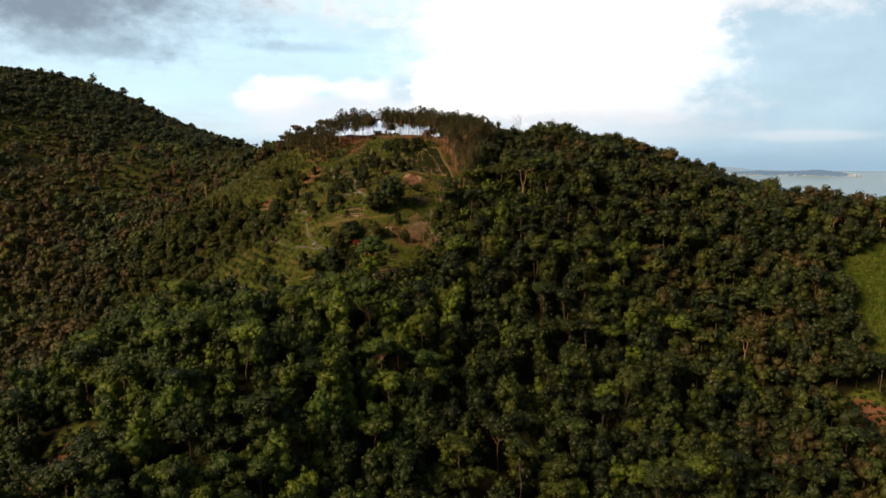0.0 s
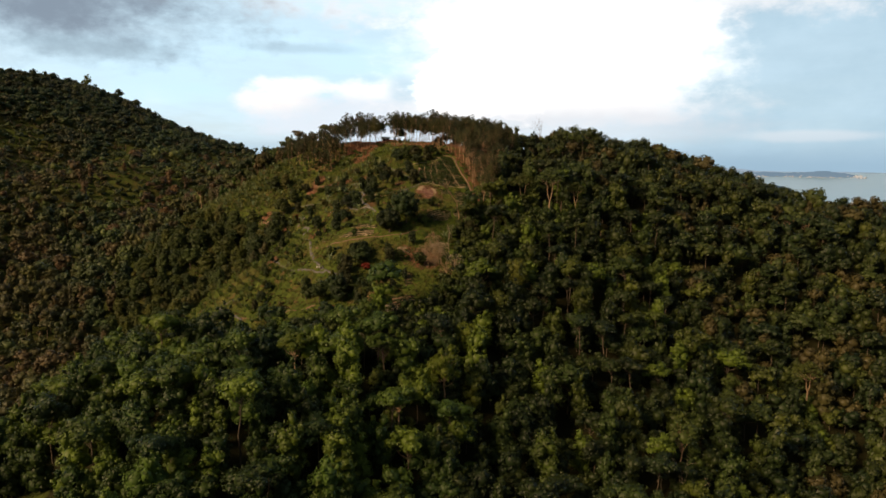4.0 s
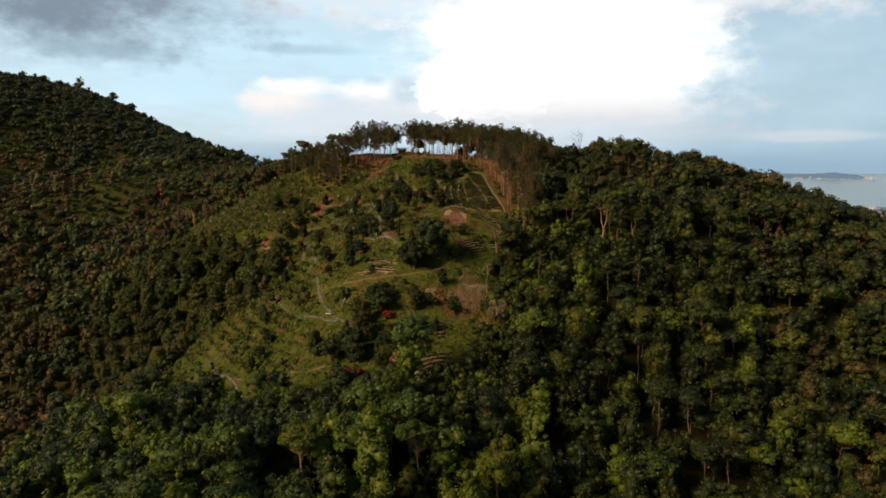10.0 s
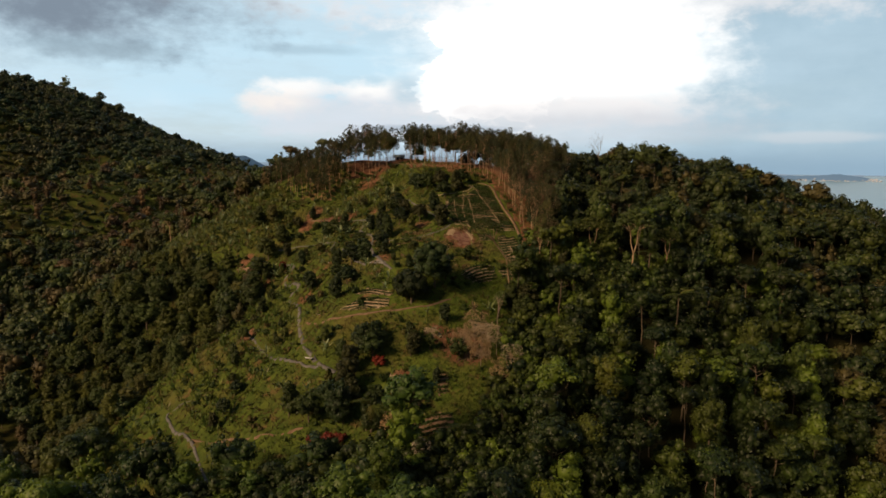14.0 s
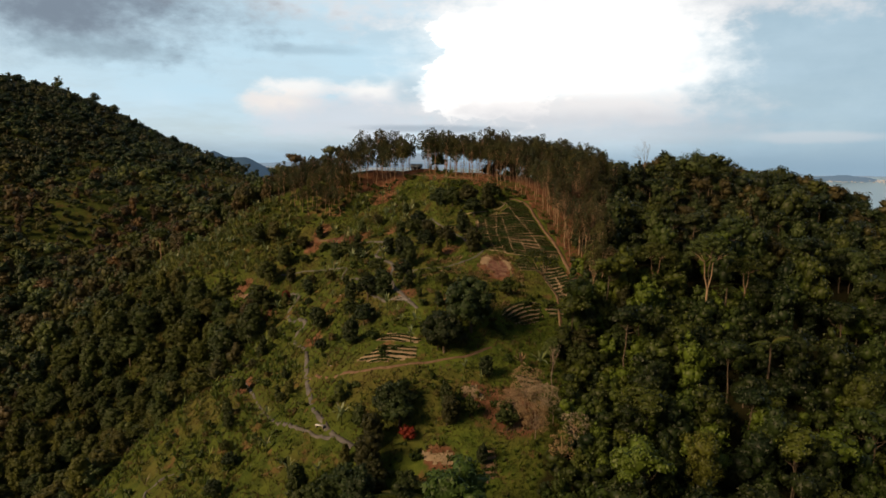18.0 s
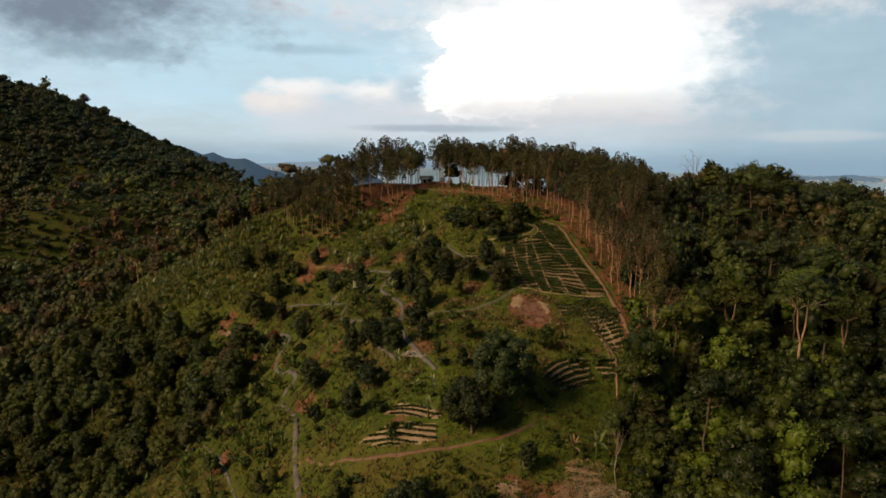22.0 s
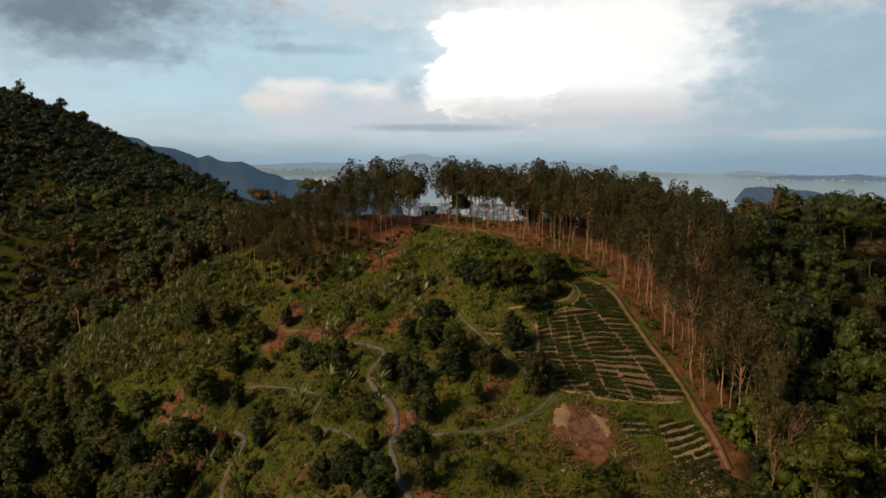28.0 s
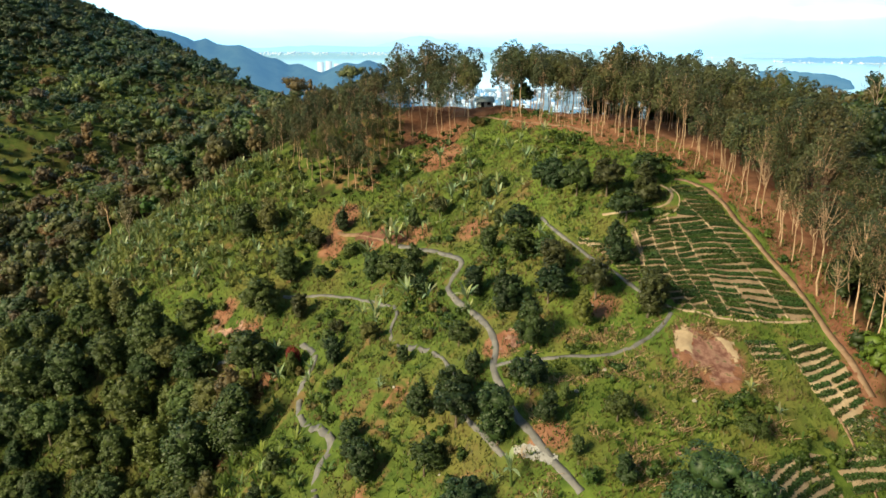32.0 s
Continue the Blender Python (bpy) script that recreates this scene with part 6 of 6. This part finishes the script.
for px, py, h in ((-1.6, 271, 9.5), (1.6, 268, 8.5), (-4, 267, 7.5), (-0.5, 263.5, 8)):
    t = thing_tree("dry_shrub", rng, *broad_tree(rng, h, h * 0.33, 0.08, 44, 2600, 0.10, 0.10, "dome", True, 5, 0.9, 0.32, 0.0), "dead_wood", "dry_leaves", "tan dried-up bushy tree on the brown slope", "shrub")
    t.matrix_basis = pose(px, py, float(height(px, py)) - 0.1, 0, 0, rng.random() * 360)
sheaf = banana(rng, 3.0, 12, "dry_leaves", "withered banana plant with hanging dry leaves", "withered_banana")
sheaf.matrix_basis = pose(-1.3, 280.6, float(height(-1.3, 280.6)), 0, 0, 20)
red = thing_tree("red_shrub", rng, *broad_tree(rng, 4.2, 1.15, 0.05, 24, 1700, 0.12, 0.06, "column", False, 5, 0.6, 0.4), "forest_bark", "red_leaves", "tall red-leaved shrub beside the spur path", "shrub")
for px, py, h in ((-36, 246, 1.6), (-33.2, 245.2, 1.8), (-30.4, 244.8, 1.5), (-24.2, 263.4, 2.2)):
    t = thing_tree("red_bush", rng, *broad_tree(rng, h, 1.5, 0.0, 16, 900, 0.11, 0.05, "dome", False, 4, 0.6, 0.4), "forest_bark", "red_leaves", "low red-leaved bush at the foot of the spur", "shrub")
    t.matrix_basis = pose(px, py, float(height(px, py)) - 0.1, 0, 0, rng.random() * 360)
for px, py, h in ((-20.2, 243.6, 6), (-13, 236, 7), (3.5, 258, 8), (6.5, 262, 9)):
    t = thing_tree("dry_tree", rng, *broad_tree(rng, h, h * 0.3, 0.3, 20, 700, 0.12, 0.12, "dome", True, 5, 0.9, 0.34, 0.0), "pale_bark", "dry_leaves", "half-bare tree with tan leaves at the wood's edge", "tree")
    t.matrix_basis = pose(px, py, float(height(px, py)) - 0.2, 0, 0, rng.random() * 360)
red.matrix_basis = pose(-64.5, 342.5, float(height(-64.5, 342.5)), 0, 0, 40)

# ---- grass and scrub ----
x, y = scatter(rng, -140, 20, 238, 422, 0.85, lambda x, y: inside(CLEARING, x, y))
ok = np.ones(len(x), bool)
for _, _, width, _, line in PATHS:
    ok &= near_line(line, x, y) > width * 0.75
for poly in ([(0.4, 349), (5.2, 350.6), (7.8, 337), (13.2, 322.4), (6.3, 321.2), (-1.7, 320.6), (-7.6, 322.6), (-9, 327), (-7.4, 334), (-7.2, 340.4), (-1.6, 340.4)], [(7.6, 318.4), (13.9, 319.4), (13.6, 308), (9.2, 306)], [(-36.6, 283.6), (-33, 288.4), (-30, 290.6), (-22, 287.4), (-22.8, 281), (-32.6, 281)],
             [(-4.6, 298.6), (-1.5, 301.2), (8.4, 304.8), (8.8, 301), (4.8, 297.4), (0.6, 295.6)], [(-8.1, 317.6), (-6.4, 319.3), (-3.4, 318.2), (-0.1, 316.8), (-0.2, 313.5), (-1.6, 310.0), (-5.1, 309.9), (-6.0, 312.0), (-8.9, 313.6)]):
    ok &= ~inside(poly, x, y)
thin = np.array([noise.noise((a * 0.07, b * 0.07, 3.0)) for a, b in zip(x, y)])
ok &= thin + 0.35 * rng.random(len(x)) > -0.24
x, y = x[ok], y[ok]
lawn = x + 4 * np.sin(y * 0.2) + 5 * rng.normal(size=len(x)) > -26
for name, mat, here, label in (("lawn_grass", "lawn_blades", lawn, "lush bright green grass with dry patches below the garden"), ("rough_grass", "grass_blades", ~lawn, "rough yellow-green grass on the spur")):
    v, f, t = tufts(rng, x[here], y[here], 8, 0.40, 0.34)
    patchy = np.array([noise.noise((a * 0.075, b * 0.075, 1.0)) + 0.5 * noise.noise((a * 0.3, b * 0.3, 4.0)) for a, b in zip(x[here], y[here])])
    t = np.repeat(np.clip(0.5 + 0.75 * patchy + 0.22 * rng.normal(size=len(patchy)), 0, 1), 24)
    tagged(new(name, mesh_of(name, v, f, [mat], tint=t)), label, "grass", kind="stuff")
x, y = scatter(rng, -152, -66, 256, 402, 1.15, lambda x, y: inside(ORCHARD, x, y))
v, f, t = tufts(rng, x, y, 8, 0.75, 0.5)
tagged(new("orchard_grass", mesh_of("orchard_grass", v, f, ["weed_blades"], tint=t)), "tall dark weeds and grass between the fruit trees", "grass", kind="stuff")
foliage("meadow_blades", (0.075, 0.14, 0.012), (0.16, 0.25, 0.025), (0.2, 0.2, 0.04), odd_share=0.1, trans=0.25)
x, y = scatter(rng, 150, 262, 195, 338, 1.3, lambda x, y: inside(MEADOW, x, y))
v, f, t = tufts(rng, x, y, 9, 1.1, 0.6)
tagged(new("meadow_grass", mesh_of("meadow_grass", v, f, ["meadow_blades"], tint=t)), "tall bright green scrub on the eastern meadow", "grass", kind="stuff")
SCRUB = [broad_tree(rng, h, sp, 0.0, 6, 110, 0.16, 0.04, "dome", False, 3, 0.8, 0.55) for h, sp in ((1.3, 0.8), (1.0, 0.7), (1.8, 0.9), (0.8, 0.9))]
x, y = scatter(rng, -122, 20, 238, 412, 1.9, lambda x, y: inside(CLEARING, x, y))
patch = np.array([noise.noise((a * 0.11, b * 0.11, 9.0)) for a, b in zip(x, y)])
ok = patch > 0.2
for _, _, width, _, line in PATHS:
    ok &= near_line(line, x, y) > 1.2
ok &= ~inside([(0.2, 352), (8, 352), (10, 336), (14, 322), (14, 306), (8, 304), (-9, 312), (-10, 327), (-9.2, 336), (-4.7, 338), (-1, 343)], x, y) & (rng.random(len(x)) < np.where(y < 310, 0.35, 0.85))
hx, hy = scatter(rng, -78, -44, 378, 402, 2.4, lambda x, y: inside(GROVE, x, y) & (x - y * 0.1 < -86 + 6 * np.sin(y)))
bx, by = scatter(rng, -98, -74, 148, 178, 2.4, lambda x, y: inside(OPEN["bank"], x, y))
cx, cy = scatter(rng, 148, 172, 212, 242, 2.4, lambda x, y: inside(OPEN["bank_east"], x, y))
lx, ly = scatter(rng, -8, 2, 303, 311, 1.3, lambda x, y: inside([(-6.8, 305), (-5.6, 308.4), (-2, 309.4), (1, 308), (-0.5, 305.4), (-4, 304)], x, y))
x, y, ok = np.concatenate([x[ok], bx, cx, hx, lx]), np.concatenate([y[ok], by, cy, hy, ly]), slice(None)
foliage("scrub_leaves", (0.026, 0.052, 0.008), (0.095, 0.135, 0.018), (0.13, 0.09, 0.03), odd_share=0.12)
ux, uy = scatter(rng, -155, -66, 258, 402, 3.0, lambda x, y: inside(ORCHARD, x, y))
wood_stuff("orchard_scrub", SCRUB, spots_of(ux, uy, rng, 4, 0.6, 1.4), rng, ["forest_bark", "scrub_leaves"], "low weeds and scrub between the fruit trees", "scrub")
foliage("bush_leaves", (0.048, 0.084, 0.011), (0.13, 0.175, 0.024), (0.17, 0.14, 0.04), odd_share=0.1, trans=0.2)
gx, gy = scatter(rng, -100, 18, 240, 398, 2.3, lambda x, y: inside(CLEARING, x, y))
keep = np.array([noise.noise((a * 0.09, b * 0.09, 21.0)) for a, b in zip(gx, gy)]) > 0.22
for _, _, width, _, line in PATHS:
    keep &= near_line(line, gx, gy) > 1.3
keep &= ~inside([(0.2, 352), (8, 352), (10, 336), (14, 322), (14, 306), (8, 294), (-5, 294), (-9, 312), (-13, 327), (-13, 338), (-4.7, 342)], gx, gy) & ~inside([(-38, 290), (-20, 290), (-20, 279), (-38, 279)], gx, gy)
wood_stuff("light_bushes", SCRUB, spots_of(gx[keep], gy[keep], rng, 4, 0.4, 1.0), rng, ["forest_bark", "bush_leaves"], "soft light green bushes and ferns in the grass", "scrub")
wood_stuff("scrub", SCRUB, spots_of(x[ok], y[ok], rng, 4, 0.6, 1.3), rng, ["forest_bark", "scrub_leaves"], "low green and brown scrub among the grass", "scrub")


# ---- pale cut stems lying in the lawn ----
x, y = scatter(rng, -30, 2, 296, 320, 0.42, lambda x, y: inside(CLEARING, x, y))
heap = np.array([noise.noise((a * 0.16, b * 0.30, 13.0)) + 0.6 * noise.noise((a * 0.6, b * 0.6, 2.0)) for a, b in zip(x, y)]) + 0.15 * rng.random(len(x))
ok = heap > 0.34
for _, _, width, _, line in PATHS:
    ok &= near_line(line, x, y) > 1.0
v, f, t = tufts(rng, x[ok], y[ok], 5, 0.42, 0.22, 1.6)
tagged(new("cut_stems", mesh_of("cut_stems", v, f, ["dry_leaves"], tint=t)), "pale dry cut stems scattered on the lawn", "cuttings", kind="stuff")

# ---- buildings and small things ----
def box(sx, sy, sz, z0=0.0):
    v = np.array([(x, y, z) for z in (z0, z0 + sz) for x, y in ((-sx / 2, -sy / 2), (sx / 2, -sy / 2), (sx / 2, sy / 2), (-sx / 2, sy / 2))], float)
    return v, np.array([(3, 2, 1, 0), (4, 5, 6, 7), (0, 1, 5, 4), (1, 2, 6, 5), (2, 3, 7, 6), (3, 0, 4, 7)])


def moved(vf, dx, dy, dz):
    return vf[0] + np.array([dx, dy, dz]), vf[1]


def hut(px, py, w, d, h, roof, turn, label):
    base = tagged(new("hut"), label, "hut")
    part_of("wall", mesh_of("wall", *box(w, d, h, -0.4), ["hut_wall"]), base)
    v = np.array([(-w / 2 - 0.4, -d / 2 - 0.4, h - 0.5), (w / 2 + 0.4, -d / 2 - 0.4, h - 0.5), (w / 2 + 0.4, 0, h + 0.7), (-w / 2 - 0.4, 0, h + 0.7), (-w / 2 - 0.4, d / 2 + 0.4, h - 0.5), (w / 2 + 0.4, d / 2 + 0.4, h - 0.5)], float)
    v = np.concatenate([v, v + (0, 0, 0.1)])
    f = np.array([(0, 3, 2, 1), (3, 4, 5, 2), (6, 7, 8, 9), (9, 8, 11, 10), (0, 1, 7, 6), (4, 10, 11, 5), (1, 2, 8, 7), (2, 5, 11, 8), (0, 6, 9, 3), (3, 9, 10, 4)])
    part_of("roof", mesh_of("roof", v, f, [roof]), base)
    part_of("door", mesh_of("door", *moved(box(0.8, 0.06, 1.9), -w * 0.2, -d / 2 - 0.02, -0.3), ["window_dark"]), base)
    part_of("window", mesh_of("window", *moved(box(0.9, 0.06, 0.8), w * 0.22, -d / 2 - 0.02, 0.7), ["window_dark"]), base)
    base.matrix_basis = pose(px, py, float(height(px, py)) + 0.1, 0, 0, turn)


hut(-28.5, 409, 3.8, 2.8, 1.9, "roof_blue", 8, "small hut with a pale blue roof on the hilltop")
hut(-232, 374, 6, 4, 2.6, "roof_blue", 30, "small hut with a blue roof in the valley wood")
tank = tagged(new("water_tank"), "blue plastic water tank beside the hut", "water tank")
part_of("body", smooth(mesh_of("body", *tube([(0, 0, 0), (0, 0, 0.05), (0, 0, 0.8), (0, 0, 1.4), (0, 0, 1.6), (0, 0, 1.65)], [0.02, 0.75, 0.78, 0.75, 0.5, 0.02], 14), ["water_tank"])), tank)
part_of("lid", smooth(mesh_of("lid", *tube([(0, 0, 1.6), (0, 0, 1.62), (0, 0, 1.74), (0, 0, 1.76)], [0.02, 0.3, 0.28, 0.02], 12), ["window_dark"])), tank)
tank.matrix_basis = pose(-23, 402, float(height(-23, 402)), 0, 0, 0)
bench = tagged(new("stone_bench"), "whitish concrete bench beside the branch path", "bench")
part_of("seat", mesh_of("seat", *box(1.9, 0.6, 0.12, 0.4), ["roof_white"]), bench)
for s in (-0.7, 0.7):
    part_of("leg", mesh_of("leg", *moved(box(0.2, 0.5, 0.5, -0.1), s, 0, 0), ["stone"]), bench)
bench.matrix_basis = pose(-41.6, 270.6, float(height(-41.6, 270.6)) + 0.05, 0, 0, -20)


def rock(rng, s):
    bm = bmesh.new()
    bmesh.ops.create_icosphere(bm, subdivisions=2, radius=s)
    for v in bm.verts:
        v.co *= 0.75 + 0.5 * noise.noise(v.co * (1.3 / s) + Vector((s * 9, 0, 0)))
        v.co.z *= 0.6
    me = bpy.data.meshes.new("rock")
    bm.to_mesh(me)
    bm.free()
    me.materials.append(MATS["stone"])
    return me


rocks = [rock(rng, s) for s in (0.28, 0.4, 0.2)]
for px, py in ((-31, 302.6), (-29.8, 303), (-30.4, 301.8), (-46, 322), (-45.4, 323.6), (-18, 312), (-16.5, 311.4), (-22, 309), (-13, 309.5), (-8, 308), (-38.6, 305), (-69, 334), (-68, 331.5), (-70, 329), (-66, 322), (-17.4, 324), (-16, 324.2), (-43, 289), (-42, 286.4), (-41.4, 284.6), (-4, 298), (-62, 304), (-61, 306)):
    r = tagged(new("rock", rocks[rng.integers(3)]), "pale weathered rock lying in the grass", "rock", "rocks on the slope")
    r.matrix_basis = pose(px, py, float(height(px, py)) + 0.05, 0, 0, rng.random() * 360)


# ---- town and plain below ----
def town(name, label, mats, spots):
    V, F, S, k = [], [], [], 0
    for x, y, z, sx, sy, sz, turn, slot in spots:
        v, f = box(sx, sy, sz, 0)
        c, s = math.cos(turn), math.sin(turn)
        V.append(v @ np.array([[c, s, 0], [-s, c, 0], [0, 0, 1]]) + (x, y, z))
        F.append(f + k)
        S.append(np.full(6, slot))
        k += 8
    tagged(new(name, mesh_of(name, np.concatenate(V), np.concatenate(F), mats, np.concatenate(S))), label, "town", kind="stuff")


def plain():
    r = np.linspace(1050, 3000, 14)
    a = np.radians(np.linspace(-14, 40, 40))
    rr, aa = np.meshgrid(r, a, indexing="ij")
    v = np.stack([rr * np.sin(aa), rr * np.cos(aa), np.full(rr.shape, -120.0)], -1).reshape(-1, 3)
    n = len(a)
    i, j = np.meshgrid(np.arange(len(r) - 1), np.arange(n - 1), indexing="ij")
    f = np.stack([i * n + j, (i + 1) * n + j, (i + 1) * n + j + 1, i * n + j + 1], -1).reshape(-1, 4)
    tagged(new("backdrop_plain", mesh_of("backdrop_plain", v, f, ["plain_land_haze"])), "green and grey coastal plain below the hill, paled by painted haze", "plain", kind="structure")


plain()
spots = []
for n in range(1000):
    u, r = rng.uniform(-0.12, 0.62) if n < 640 else rng.uniform(-0.10, 0.13), rng.uniform(1150, 2950)
    big_one = u > 0.3 and r > 2100
    if rng.random() < 0.25 and not big_one:
        continue
    s = rng.uniform(25, 60) if big_one and rng.random() < 0.6 else rng.uniform(8, 20)
    a = math.atan(u)
    spots.append((r * math.sin(a), r * math.cos(a), -120.5, s, s * rng.uniform(0.4, 0.8), rng.uniform(5, 10) if s > 34 else rng.choice([4, 6, 9, 13]), rng.random() * 3.1, 0 if rng.random() < 0.8 else 1))
town("coastal_town", "white-roofed sheds and houses on the coastal plain", ["city_white_haze", "far_shore_haze"], spots)
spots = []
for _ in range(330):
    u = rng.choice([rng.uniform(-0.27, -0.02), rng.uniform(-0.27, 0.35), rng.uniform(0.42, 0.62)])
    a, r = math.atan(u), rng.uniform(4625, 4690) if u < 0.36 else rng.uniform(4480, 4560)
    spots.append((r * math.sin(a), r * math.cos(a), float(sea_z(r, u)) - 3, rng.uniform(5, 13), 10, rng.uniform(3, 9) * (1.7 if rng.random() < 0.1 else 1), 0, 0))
town("far_city", "pale far city buildings along the mainland shore", ["city_white_haze"], spots)
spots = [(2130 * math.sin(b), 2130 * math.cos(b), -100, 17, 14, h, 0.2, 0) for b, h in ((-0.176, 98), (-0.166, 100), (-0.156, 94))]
town("apartment_towers", "pale apartment towers in front of the coastal hill", ["city_white_haze"], spots)
